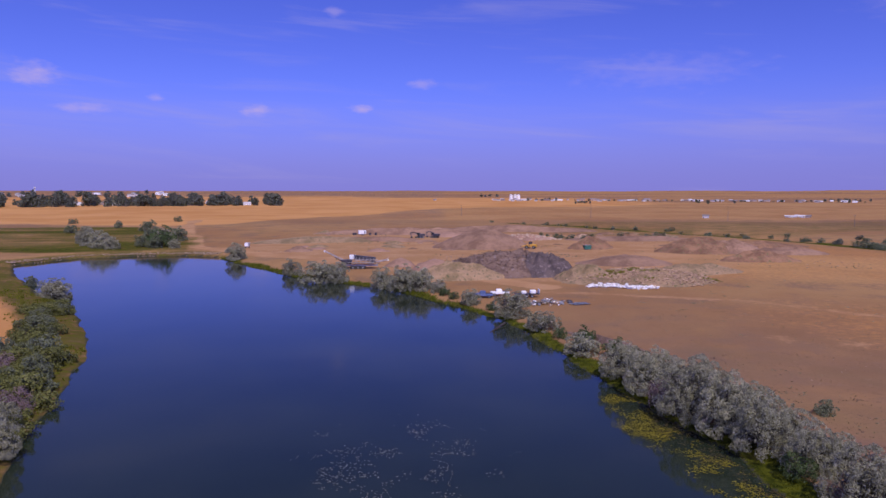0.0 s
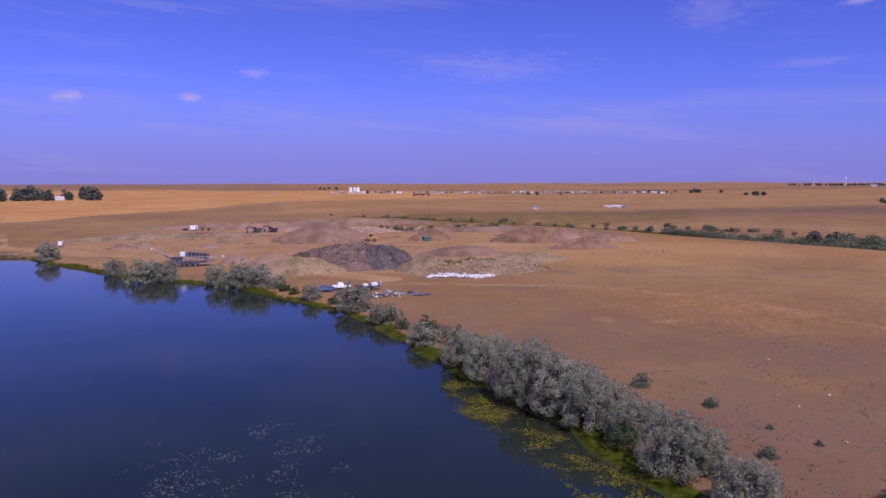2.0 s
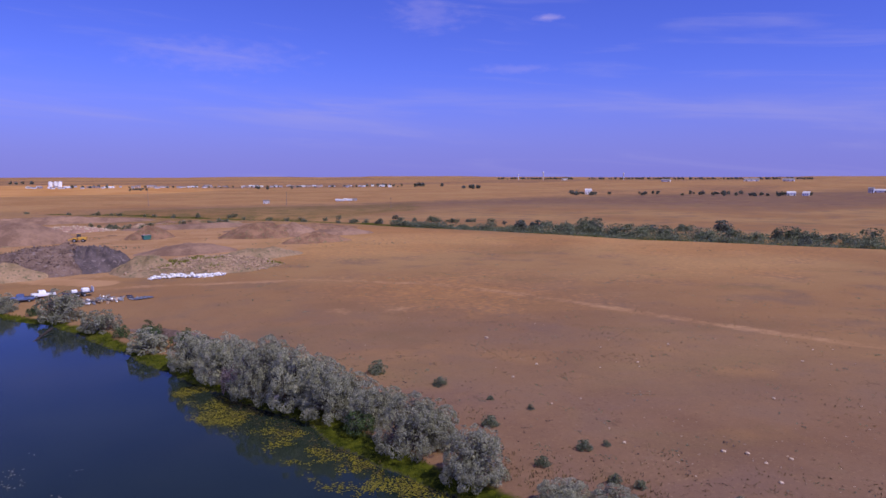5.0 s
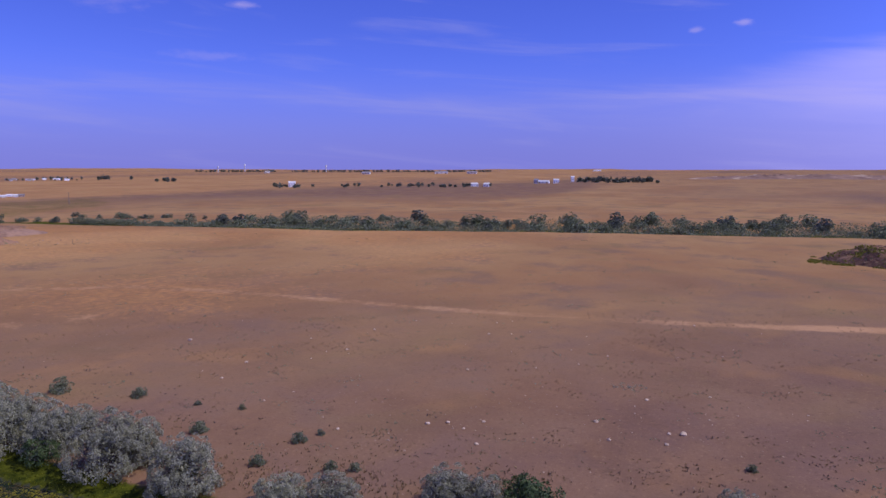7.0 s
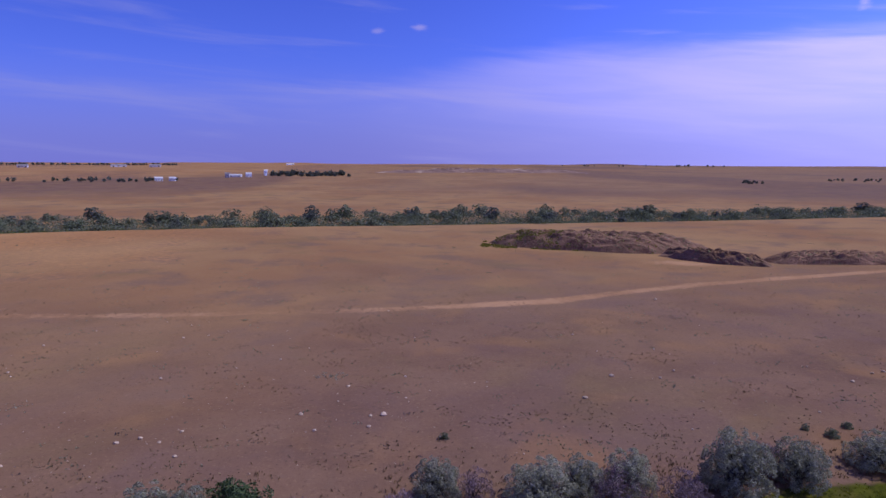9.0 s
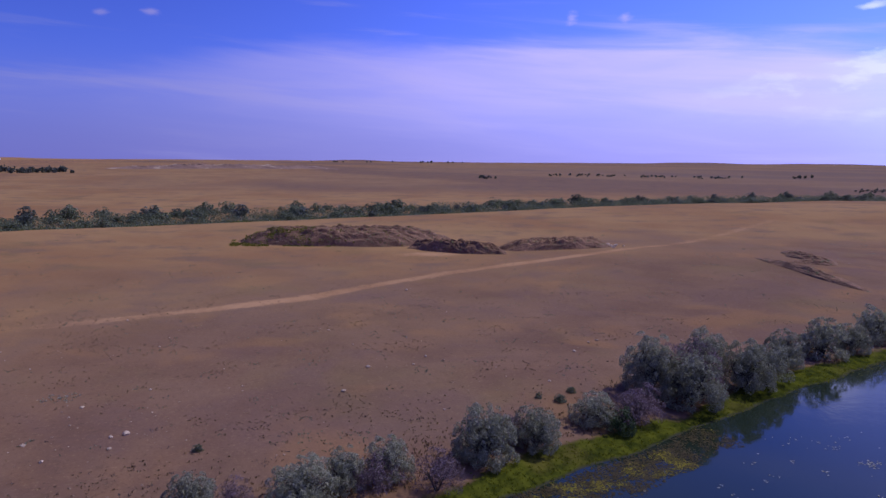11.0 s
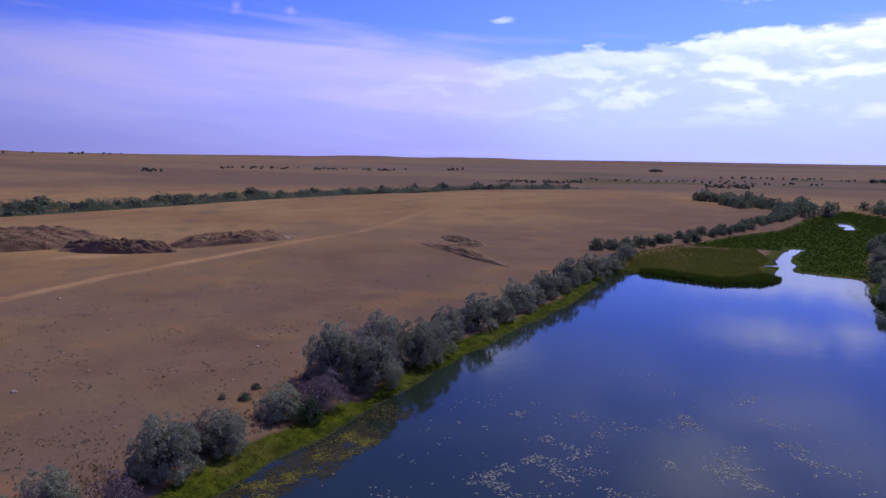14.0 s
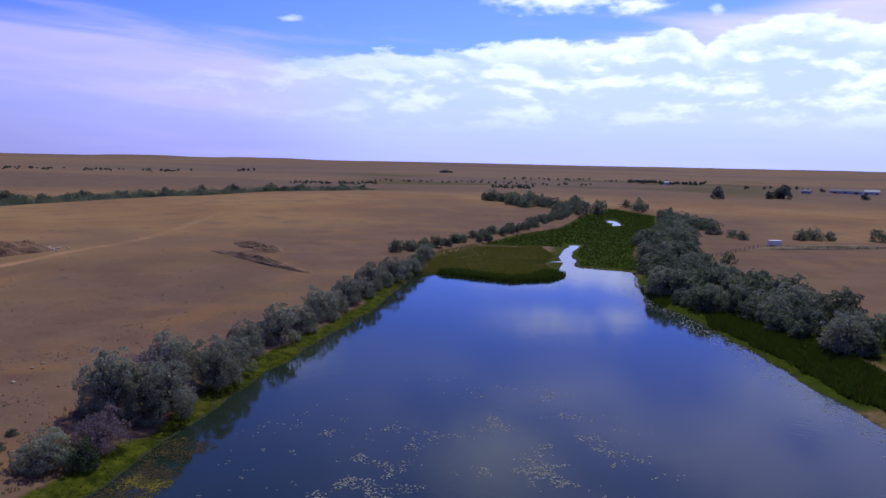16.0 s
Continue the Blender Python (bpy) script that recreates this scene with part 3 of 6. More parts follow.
def make_water():
    bm = bmesh.new()
    bmesh.ops.create_grid(bm, x_segments=8, y_segments=12, size=1.0)
    for v in bm.verts:
        v.co = (-20 + v.co.x * 185, -45 + v.co.y * 370, 0.0)
    me = bpy.data.meshes.new("water")
    bm.to_mesh(me), bm.free()
    me.materials.append(WATER)
    return tagged(new("water", me), "calm dark blue pond water with soft ripples", "pond water", kind="structure")


make_ground()
make_water()


# ---- trees and shrubs ----
def tube(p, q, r0, r1, sides=5):
    """Vertices and quads of a tapered stick."""
    p, q = Vector(p), Vector(q)
    m = (q - p).to_track_quat("Z", "Y").to_matrix()
    ring = [m @ Vector((math.cos(6.2832 * k / sides), math.sin(6.2832 * k / sides), 0)) for k in range(sides)]
    v = [tuple(p + r0 * c) for c in ring] + [tuple(q + r1 * c) for c in ring]
    return v, [(k, (k + 1) % sides, sides + (k + 1) % sides, sides + k) for k in range(sides)]


def sticks_mesh(name, sticks, mat, sides=5):
    verts, faces = [], []
    for s in sticks:
        v, f = tube(*s, sides)
        faces += [tuple(len(verts) + i for i in q) for q in f]
        verts += v
    return from_arrays(name, verts, faces, mat, True)


def leaves_mesh(name, centres, normals, length, width, mat, rng, droop=0.0, face=None):
    """One bent diamond-shaped leaf spray at each place, pointing along its normal; face: the way its flat side looks."""
    n = len(centres)
    side = np.cross(normals, rng.normal(size=(n, 3)) if face is None else face)
    side /= np.linalg.norm(side, axis=1, keepdims=True) + 1e-9
    ln = length * rng.uniform(0.6, 1.35, (n, 1))
    wd = width * rng.uniform(0.7, 1.3, (n, 1))
    tip = centres + normals * ln
    tip[:, 2] -= droop * ln[:, 0]
    mid = centres + normals * ln * 0.45
    v = np.stack([centres, mid + side * wd, tip, mid - side * wd], 1).reshape(-1, 3)
    return from_arrays(name, v, np.arange(4 * n).reshape(n, 4), mat)


def unit(v):
    return v / (np.linalg.norm(v, axis=1, keepdims=True) + 1e-9)


def crown_points(rng, limbs, count, spread, h):
    """Clumps at the ends of the limbs; the leaves lie on their outer and upper sides, with gaps between the clumps."""
    ends = np.array(limbs)
    heart = np.array([0, 0, h * 0.38])
    out = unit(ends - heart)
    size = rng.uniform(0.55, 1.35, len(ends)) * spread
    pick = rng.choice(len(ends), count, p=size ** 2 / (size ** 2).sum())
    dirs = unit(unit(rng.normal(size=(count, 3))) + 0.75 * out[pick] + [0, 0, 0.35])
    c = ends[pick] + dirs * (size[pick] * rng.uniform(0.45, 1.0, count) ** 0.5)[:, None] * [1.05, 1.05, 0.9]
    c[:, 2] = np.maximum(c[:, 2], 0.05 * h * rng.uniform(0.3, 1.5, count))
    face = unit(dirs + 0.4 * rng.normal(size=(count, 3)))
    axis = rng.normal(size=(count, 3))
    axis = unit(axis - (axis * face).sum(1, keepdims=True) * face) + 0.55 * dirs
    return c, unit(axis), face


def build_tree(name, seed, leaf, h=6.0, wide=0.55, clumps=84, count=8500, length=0.30, width=0.065, low=0.10, bare=0, spread=0.14):
    """A bush-like tree of height h: forked stems, limbs, and a billowing crown of leaf sprays."""
    rng = np.random.default_rng(seed)
    tree = new(name)
    sticks, ends = [], []
    stems = rng.integers(3, 6)
    for s in range(stems):
        a = 6.2832 * (s + rng.uniform(-0.3, 0.3)) / stems
        lean = rng.uniform(0.10, 0.32) * h * wide * 2
        base = np.array([0.12 * math.cos(a), 0.12 * math.sin(a), -0.15])
        knee = base + [0.45 * lean * math.cos(a), 0.45 * lean * math.sin(a), h * rng.uniform(0.22, 0.34)]
        top = knee + [0.7 * lean * math.cos(a), 0.7 * lean * math.sin(a), h * rng.uniform(0.26, 0.42)]
        sticks += [(base, knee, 0.026 * h, 0.018 * h), (knee, top, 0.018 * h, 0.008 * h)]
        for b in range(max(2, clumps // stems)):
            f = rng.uniform(0, 1)
            root = knee + (top - knee) * f if b % 2 else base + (knee - base) * rng.uniform(0.55, 1)
            ang = rng.uniform(0, 6.2832)
            rad = h * wide * math.sqrt(rng.uniform(0.02, 1.0)) * 0.88
            shell = math.sqrt(max(0.04, 1 - (rad / (h * wide)) ** 2))
            level = h * (low + (0.90 - low) * shell * rng.uniform(0.04, 1) ** 0.38)
            if b % 5 in (0, 2):
                rad, level = h * wide * rng.uniform(0.5, 0.88), h * (low + rng.uniform(0.05, 0.24))
            end = np.array([rad * math.cos(ang), rad * math.sin(ang), level])
            sticks.append((root, root + (end - root) * 0.85, 0.006 * h, 0.002 * h))
            ends.append(end)
    for b in range(bare):
        e = ends[rng.integers(0, len(ends))]
        sticks.append((e * 0.7, e * rng.uniform(1.1, 1.25) + rng.normal(size=3) * 0.2, 0.004 * h, 0.001 * h))
    trunk = new("trunk", sticks_mesh("trunk", sticks, BARK, 5 if count > 3000 else 3))
    c, n, face = crown_points(rng, ends, count, spread * h, h)
    core = count // 7
    inner = unit(rng.normal(size=(core, 3))) * rng.uniform(0.1, 0.78, (core, 1)) * [h * wide, h * wide, h * 0.46] + [0, 0, h * (0.44 + 0.3 * low)]
    inner[:, 2] = np.maximum(inner[:, 2], 0.04 * h)
    c, n, face = np.concatenate([c, inner]), np.concatenate([n, unit(rng.normal(size=(core, 3)))]), np.concatenate([face, unit(rng.normal(size=(core, 3)))])
    grow = np.concatenate([np.ones(count), np.full(core, 1.9)])[:, None]
    crown = new("crown", leaves_mesh("crown", c, n, length * grow, width * grow, leaf, rng, 0.1, face))
    trunk.parent = crown.parent = tree
    return tree


FORMS = {}


def plant(form, x, y, h, label, category, group, turn=None, squash=1.0, sink=0.05):
    """Sets a tree of a form at a place: the first is built, the others are copies that share its meshes."""
    maker, unit, name = TREE_FORMS[form]
    s = h / unit
    m = Matrix.LocRotScale((x, y, height(x, y) - sink), Euler((0, 0, random.uniform(0, 6.28) if turn is None else turn)), (s * squash, s * squash, s))
    if form not in FORMS:
        ob = maker()
        ob.matrix_basis = Matrix.Identity(4)
        FORMS[form] = ob
        ob.matrix_basis = m
    else:
        old = FORMS[form]
        keep = old.scale.copy()
        old.scale = (1, 1, 1)
        ob = copy_thing(old, m)
        old.scale = keep
    return tagged(ob, label, category, group)


def near(name, leaf, seed, **k):
    return (lambda: build_tree(name, seed, leaf, **k), 6.0, name)


TREE_FORMS = {}
for k in range(4):
    TREE_FORMS[f"silver{k}"] = near("silver_olive_tree", SILVER_LEAF, 10 + k, wide=0.58 + 0.05 * (k % 3), count=12000, length=0.20, width=0.05, low=0.02, clumps=150, spread=0.082)
    TREE_FORMS[f"silver_mid{k}"] = near("silver_olive_tree", SILVER_LEAF, 20 + k, wide=0.56 + 0.05 * (k % 3), clumps=80, count=3300, length=0.35, width=0.10, low=0.0, spread=0.10)
    TREE_FORMS[f"mixed_mid{k}"] = near("bank_tree", MIXED_LEAF, 30 + k, wide=0.56 + 0.05 * (k % 3), clumps=56, count=1600, length=0.45, width=0.15, low=0.0, spread=0.115)
    TREE_FORMS[f"far{k}"] = near("creek_tree", CREEK_LEAF, 40 + k, wide=0.62 + 0.08 * (k % 3), clumps=26, count=540, length=0.60, width=0.27, low=0.0, spread=0.18)
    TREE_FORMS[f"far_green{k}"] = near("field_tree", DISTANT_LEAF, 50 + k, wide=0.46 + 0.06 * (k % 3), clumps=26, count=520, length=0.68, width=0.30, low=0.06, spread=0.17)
for k in range(2):
    TREE_FORMS[f"green{k}"] = near("green_shrub", GREEN_LEAF, 60 + k, wide=0.62, count=1600, length=0.40, width=0.13, low=0.0, clumps=60, spread=0.12)
    TREE_FORMS[f"bramble{k}"] = near("bramble_bush", BRAMBLE_LEAF, 64 + k, wide=0.85, count=1300, length=0.52, width=0.19, low=0.0, clumps=48, spread=0.15)
    TREE_FORMS[f"dry{k}"] = near("dry_shrub", DRY_TWIG, 70 + k, wide=0.6, count=2800, length=0.40, width=0.034, clumps=50, bare=30)
    TREE_FORMS[f"sage{k}"] = near("sage_bush", MIXED_LEAF, 80 + k, wide=0.70, count=1700, length=0.55, width=0.13, clumps=34, low=0.0)

SILVER_LABEL = "silvery grey-green Russian olive tree on the grassy pond bank"
# place, height and width of crown of each tree
EAST_TREES = [(-88.3, 297, 7.7, 9.0), (-53.8, 246, 6.2, 6.5), (-40.5, 229, 7.8, 12.0), (-34.3, 227, 7.2, 7.6), (-18.6, 212.7, 6.8, 6.9), (-11.9, 207.6, 8.4, 8.7), (-6.6, 204.7, 7.4, 7.6), (-1.2, 199.6, 4.0, 4.9), (7.2, 179.3, 4.3, 5.0),
              (16.4, 162.6, 6.8, 8.2), (21.2, 146.3, 4.3, 6.7), (25.2, 124.5, 4.2, 6.2), (28.3, 108.8, 6.6, 6.8), (30.1, 99.8, 7.9, 7.2), (32.5, 89.5, 8.9, 7.2), (34.2, 82.6, 8.6, 6.6), (36.1, 77.0, 7.8, 6.2), (38.6, 71.1, 6.2, 5.2)]
EAST_TREES_B = [(38.7, 61.9, 6.5, 6.4), (42.0, 61.4, 5.2, 4.8), (39.6, 51.7, 6.2, 6.4), (42.6, 42.6, 3.2, 4.6), (44.6, 38.6, 3.2, 4.4), (49.2, 29.4, 4.4, 4.8), (49.8, 26.4, 4.2, 4.2), (57.2, 7.2, 4.5, 3.9), (57.9, -1.8, 4.6, 5.1), (59.9, -5.5, 4.2, 3.7),
                (63.0, -19.5, 6.5, 6.0), (65.2, -25.7, 4.9, 5.0), (70.0, -34.6, 3.8, 4.6), (77.3, -46.1, 8.2, 6.4), (72.6, -49.2, 7.4, 7.8), (81.0, -56.5, 7.6, 6.6), (77.0, -60.0, 6.8, 6.0), (83.8, -71.4, 6.2, 5.4), (87.2, -81.1, 6.6, 6.6), (93.2, -96.7, 6.6, 6.8), (98.6, -110.9, 5.9, 6.0), (104.2, -124.6, 7.0, 6.2), (108.8, -138.9, 6.2, 6.6), (115.3, -154.9, 4.6, 5.6), (125.4, -175.3, 4.6, 5.2)]
for k, (x, y, h, w) in enumerate(EAST_TREES + EAST_TREES_B):
    far = math.hypot(x, y) > 118
    x += 0.9 * (-150 < y < -40)
    plant(f"silver_mid{k % 4}" if far else f"silver{k % 4}", x, y, h, SILVER_LABEL, "tree", "trees on the east bank", squash=min(1.45, max(0.8, w / (1.06 * h))))
SHRUBS = [(27.5, 133, 3.6, "green0"), (26, 127.5, 3.2, "green1"), (30.5, 122, 3.6, "green0"), (23.5, 138, 2.4, "green1"), (33, 116, 3.0, "green1"), (0.5, 194, 2.8, "green0"), (3, 188, 2.4, "green1"), (12, 171, 2.4, "green0"),
          (33.5, 104, 5.6, "silver1"), (36.5, 94, 5.8, "silver2"), (38.8, 85.5, 5.8, "silver3"), (39.8, 78.5, 5.2, "silver0"), (41.5, 71, 4.4, "silver1"), (31.5, 93.5, 5.2, "dry0"), (36.6, 69.5, 3.0, "green1"), (51.6, 22.4, 4.0, "green1"), (53.5, 24.5, 3.0, "green0"), (50.5, 17.2, 3.6, "dry0"),
          (58, 4.1, 2.9, "dry1"), (59.3, -8.4, 3.8, "dry0"), (61.4, -9.6, 4.0, "silver2"), (58.2, -13.6, 3.9, "dry1"), (53.4, 10.1, 3.0, "dry1"), (68.6, -38.6, 4.2, "dry0"), (70.5, -40.5, 4.4, "dry1"), (67.5, -36.5, 3.0, "green0"), (78.5, -51.5, 7.2, "dry0"), (66.5, -23, 3.4, "dry1")]
SHRUBS_B = [(80, -65, 5.6, "silver2"), (90, -88.5, 5.0, "silver0"), (95.8, -103, 4.8, "silver_mid1"), (101.5, -118, 4.8, "silver_mid2"), (107, -132, 4.8, "silver_mid3"), (112, -147, 4.6, "silver_mid0"), (119, -163, 4.2, "mixed_mid1"), (129, -182, 4.4, "mixed_mid2")]
SHRUB_WORDS = {"bramb": ("low olive-green bramble bush on the grassy bank", "bush"), "green": ("leafy dark green willow shrub on the pond bank", "shrub"), "dry": ("half-dead purple-grey shrub with bare twigs", "shrub"),
               "silv": (SILVER_LABEL, "tree"), "mixe": ("olive-green bushy tree on the marshy bank", "tree")}
for x, y, h, form in SHRUBS + SHRUBS_B:
    words = SHRUB_WORDS.get(form[:5]) or SHRUB_WORDS.get(form[:4]) or SHRUB_WORDS["dry"]
    plant(form, x, y, h, words[0], words[1], "shrubs on the east bank")

# thicket along the marsh and the creek south of the pond
for k in range(52):
    f = k / 51
    x, y = 134 + 30 * f ** 1.6 + random.uniform(-2, 5), -180 - 190 * f + random.uniform(-3, 3)
    if area_distance(np.array([x]), np.array([y]), REEDS)[0] < 1.5:
        x += 7
    plant(f"mixed_mid{k % 4}", x, y, random.uniform(2.6, 4.6), "olive-green bushy tree beside the reed bed", "tree", "trees beside the reeds")
for k in range(40):
    f = (k + random.random()) / 40
    x, y = 165 + 95 * f + random.uniform(-14, 14), -395 - 75 * f + random.uniform(-24, 24)
    plant(f"far{k % 4}", x, y, random.uniform(5, 8.5), "grey-green tree in the creek hollow", "tree", "trees in the hollow")

# wood on the south-west bank
stems = []
while len(stems) < 165:
    x, y = random.uniform(-16, 93), random.uniform(-345, -108)
    p = (np.array([x]), np.array([y]))
    if area_distance(*p, WOOD)[0] < 0 and water_distance(*p)[0] > 3 and area_distance(*p, REEDS)[0] > 1 and all(math.dist((x, y), s) > 3.0 for s in stems):
        stems.append((x, y))
for k, (x, y) in enumerate(stems):
    form = f"silver_mid{k % 4}" if k % 3 == 0 else f"mixed_mid{random.randrange(4)}"
    plant(form, x, y, random.choice((3.4, 4.0, 4.6, 5.2, 5.8, 6.8)), "dense dusty olive-green tree in the bank wood", "tree", "trees of the bank wood")
hollow = 0
while hollow < 34:
    f = random.random()
    x, y = 86 + 85 * f + random.uniform(-16, 10), -320 - 150 * f + random.uniform(-15, 15)
    if area_distance(np.array([x]), np.array([y]), REEDS)[0] > 3:
        plant(f"far{hollow % 4}", x, y, random.uniform(4, 8), "grey-green tree in the creek hollow", "tree", "trees in the hollow")
        hollow += 1
for x, y, h, form in [(48, -228, 3.6, 1), (63, -310, 4.0, 2), (58, -304, 3.6, 0), (35.5, -326, 6.0, 3), (40, -322, 4.6, 0), (30, -330, 4.0, 1), (12, -343, 6.2, 2), (5, -338, 5.0, 3), (148, -666, 11, 0), (102, -726, 13, 1), (108, -730, 11, 2), (113, -713, 7, 3), (39, -777, 7, 1)]:
    plant(f"far_green{form}" if h > 6.5 else f"far{form}", x, y, h, "lone dark green tree in the dry pasture", "tree", "trees in the south pasture")

# north-west bank and dam
NORTH_WEST = [(-130, 219, 3.8, "mixed_mid0"), (-107, 193, 6.6, "silver_mid1"), (-111, 196, 6.0, "silver_mid2"), (-93, 163, 3.2, "bramble0"), (-83, 141, 4.4, "mixed_mid0"), (-75, 126, 4.0, "bramble1"), (-70, 121, 4.6, "mixed_mid2"), (-79, 132, 3.6, "bramble0"),
              (-63.5, 107, 4.4, "mixed_mid3"), (-66, 113, 4.0, "bramble0"), (-60, 99, 3.8, "bramble1"), (-71, 110, 3.4, "dry0"), (-56, 89, 4.2, "dry1"), (-54, 82, 5.2, "silver0"), (-50, 75, 5.4, "silver1"), (-61, 92, 4.4, "bramble1"), (-88, 152, 3.0, "bramble1"), (-68, 101, 4.4, "mixed_mid1"), (-76, 118, 4.2, "mixed_mid3"), (-48, 66, 5.4, "silver2")]
for x, y, h, form in NORTH_WEST:
    words = SHRUB_WORDS.get(form[:5]) or SHRUB_WORDS.get(form[:4]) or SHRUB_WORDS["dry"]
    plant(form, x, y, h, words[0], words[1], "shrubs on the west bank")
for k in range(76):
    f = (k + random.random()) / 76
    x, y = -49 - 48 * f ** 1.2 + random.uniform(-9, 1), 72 + 105 * f + random.uniform(-5, 5)
    if water_distance(np.array([x]), np.array([y]))[0] > 0.4:
        form = ("bramble0", "mixed_mid1", "bramble1", "sage0", "bramble0", "mixed_mid3")[k % 6]
        words = ("low olive-green bramble bush on the grassy bank", "bush") if form[0] in "bs" else SHRUB_WORDS["mixe"]
        plant(form, x, y, random.uniform(1.4, 3.0), words[0], words[1], "shrubs on the west bank", squash=1.25)
for x, y, h, form in [(-170, 346, 9.5, "silver_mid2"), (-183, 362, 9.5, "silver_mid0"), (-200, 390, 9.0, "silver_mid3"), (-161, 338, 6.8, "silver_mid1"), (-248, 465, 6.6, "mixed_mid1"), (-192, 375, 8.0, "silver_mid1"), (-152, 352, 7.0, "mixed_mid0"), (-175, 420, 8.0, "mixed_mid2"),
                      (-142, 352, 11.5, "green0"), (-150, 378, 9.5, "silver_mid1"), (-133, 345, 5.0, "silver_mid2"), (-143, 346, 6.8, "mixed_mid3"), (-150, 395, 9.0, "mixed_mid1"), (-210, 498, 9.0, "mixed_mid2"), (-248, 534, 6.0, "mixed_mid3"), (-235, 620, 5.5, "far1"), (-315, 596, 5.5, "far2")]:
    plant(form, x, y, h, "bushy tree on the grass below the dam", "tree", "trees below the dam")

# wooded creek across the range
def along(pts, f):
    """The point at a share f of a line's length."""
    seg = [math.dist(a, b) for a, b in zip(pts, pts[1:])]
    d = f * sum(seg)
    for (a, b), s in zip(zip(pts, pts[1:]), seg):
        if d <= s:
            return a[0] + (b[0] - a[0]) * d / s, a[1] + (b[1] - a[1]) * d / s
        d -= s
    return pts[-1]


CREEK_LABEL = "grey-green riverside tree in the creek line"
for k in range(285):
    f = 0.22 + 0.76 * (k + random.random()) / 285
    x, y = along(CREEK, f)
    w = 17 if f < 0.6 else 13
    thin = 0.55 if f < 0.30 else 1.0
    plant(("far_green" if k % 6 == 0 else "far") + str(random.randrange(4)), x + random.uniform(-4, 2.2 * w), y + random.uniform(-w, w), thin * random.choice((3.4, 3.8, 4.2, 4.8, 5.4, 6.4)), CREEK_LABEL, "tree", "trees along the creek", squash=1.3)
for k in range(26):
    x, y = along(CREEK, 0.12 * random.random() + 0.10 * (k % 2))
    plant(f"far{k % 4}", x + random.uniform(-25, 25), y + random.uniform(-10, 10), random.uniform(1.8, 3.6), "small dark bush on the dry range", "shrub", "bushes on the north range")
for k in range(22):
    plant(f"far{k % 4}", random.uniform(60, 140), random.uniform(395, 450), random.uniform(1.5, 3.4), "small dark bush behind the gravel pit", "shrub", "bushes behind the pit")

rng = np.random.default_rng(77)
f = rng.uniform(0.24, 0.99, 100000)
run = np.concatenate([[0], np.cumsum([math.dist(a, b) for a, b in zip(CREEK, CREEK[1:])])])
mid = np.stack([np.interp(f * run[-1], run, [p[k] for p in CREEK]) for k in (0, 1)], 1)
off = rng.uniform(-9, 30, len(f)) * step(0.22, 0.36, f)
c = np.stack([mid[:, 0] + off, mid[:, 1] + rng.uniform(-4, 4, len(f)), np.zeros(len(f))], 1)
lump = step(-0.5, 0.4, rough_noise(c[:, 0], c[:, 1], 9.0, 81, 2))
c[:, 2] = land(c[:, 0], c[:, 1]) + rng.uniform(0.0, 1.0, len(f)) ** 1.3 * (0.8 + 2.5 * lump)
nrm = rng.normal(size=(len(f), 3)) + [0, 0, 0.7]
tagged(new("creek_thicket", leaves_mesh("creek_thicket", c, nrm / np.linalg.norm(nrm, axis=1, keepdims=True), 0.62, 0.26, CREEK_LEAF, rng)), "dense grey-green willow thicket along the creek", "thicket", kind="stuff")

# single low bushes on the dry field
for x, y, h in [(49.0, 87.2, 2.0), (53.0, 76.9, 1.5), (49.1, 61.2, 1.5), (52.6, 49.8, 1.3), (46.9, 50.0, 1.2), (49.4, 42.8, 1.1), (50.5, 40.7, 0.9), (55.2, 49.1, 0.7), (56.5, 62.5, 0.7), (54.7, 68.2, 0.7), (69.5, 8.0, 0.8), (78.6, -35.6, 0.9), (76.0, -33.0, 1.1), (78.4, -44.5, 0.7), (77.4, -30.8, 0.7)]:
    plant(f"sage{random.randrange(2)}", x, y, h, "low dull green sagebrush on bare soil", "bush", "bushes on the field")


# ---- grasses, reeds and floating plants ----
def blades(name, x, y, z, tall, wide, mat, label, seed, fan=3, lean=0.35):
    """Tufts of a few pointed blades at each place."""
    rng = np.random.default_rng(seed)
    x, y, z = (np.repeat(v, fan) for v in (x, y, z))
    n = len(x)
    a = rng.uniform(0, 6.2832, n)
    h = tall * rng.uniform(0.5, 1.3, n)
    root = np.stack([x + rng.normal(size=n) * wide, y + rng.normal(size=n) * wide, z - 0.03], 1)
    side = np.stack([np.cos(a), np.sin(a), np.zeros(n)], 1) * (wide * rng.uniform(0.5, 1.0, n))[:, None]
    b = rng.uniform(0, 6.2832, n)
    bend = np.stack([np.cos(b) * lean * h, np.sin(b) * lean * h, h], 1) * rng.uniform(0.6, 1.0, (n, 1))
    v = np.stack([root - side, root + side, root + bend * 0.6 + side * 0.7, root + bend], 1).reshape(-1, 3)
    me = from_arrays(name, v, np.arange(4 * n).reshape(n, 4), mat)
    return tagged(new(name, me), label, "grass", kind="stuff")


def spread(n, box, rule, seed):
    """Random places in a box that keep to a rule."""
    rng = np.random.default_rng(seed)
    x, y = rng.uniform(box[0], box[1], n), rng.uniform(box[2], box[3], n)
    keep = rule(x, y) > rng.uniform(0, 1, n)
    return x[keep], y[keep]


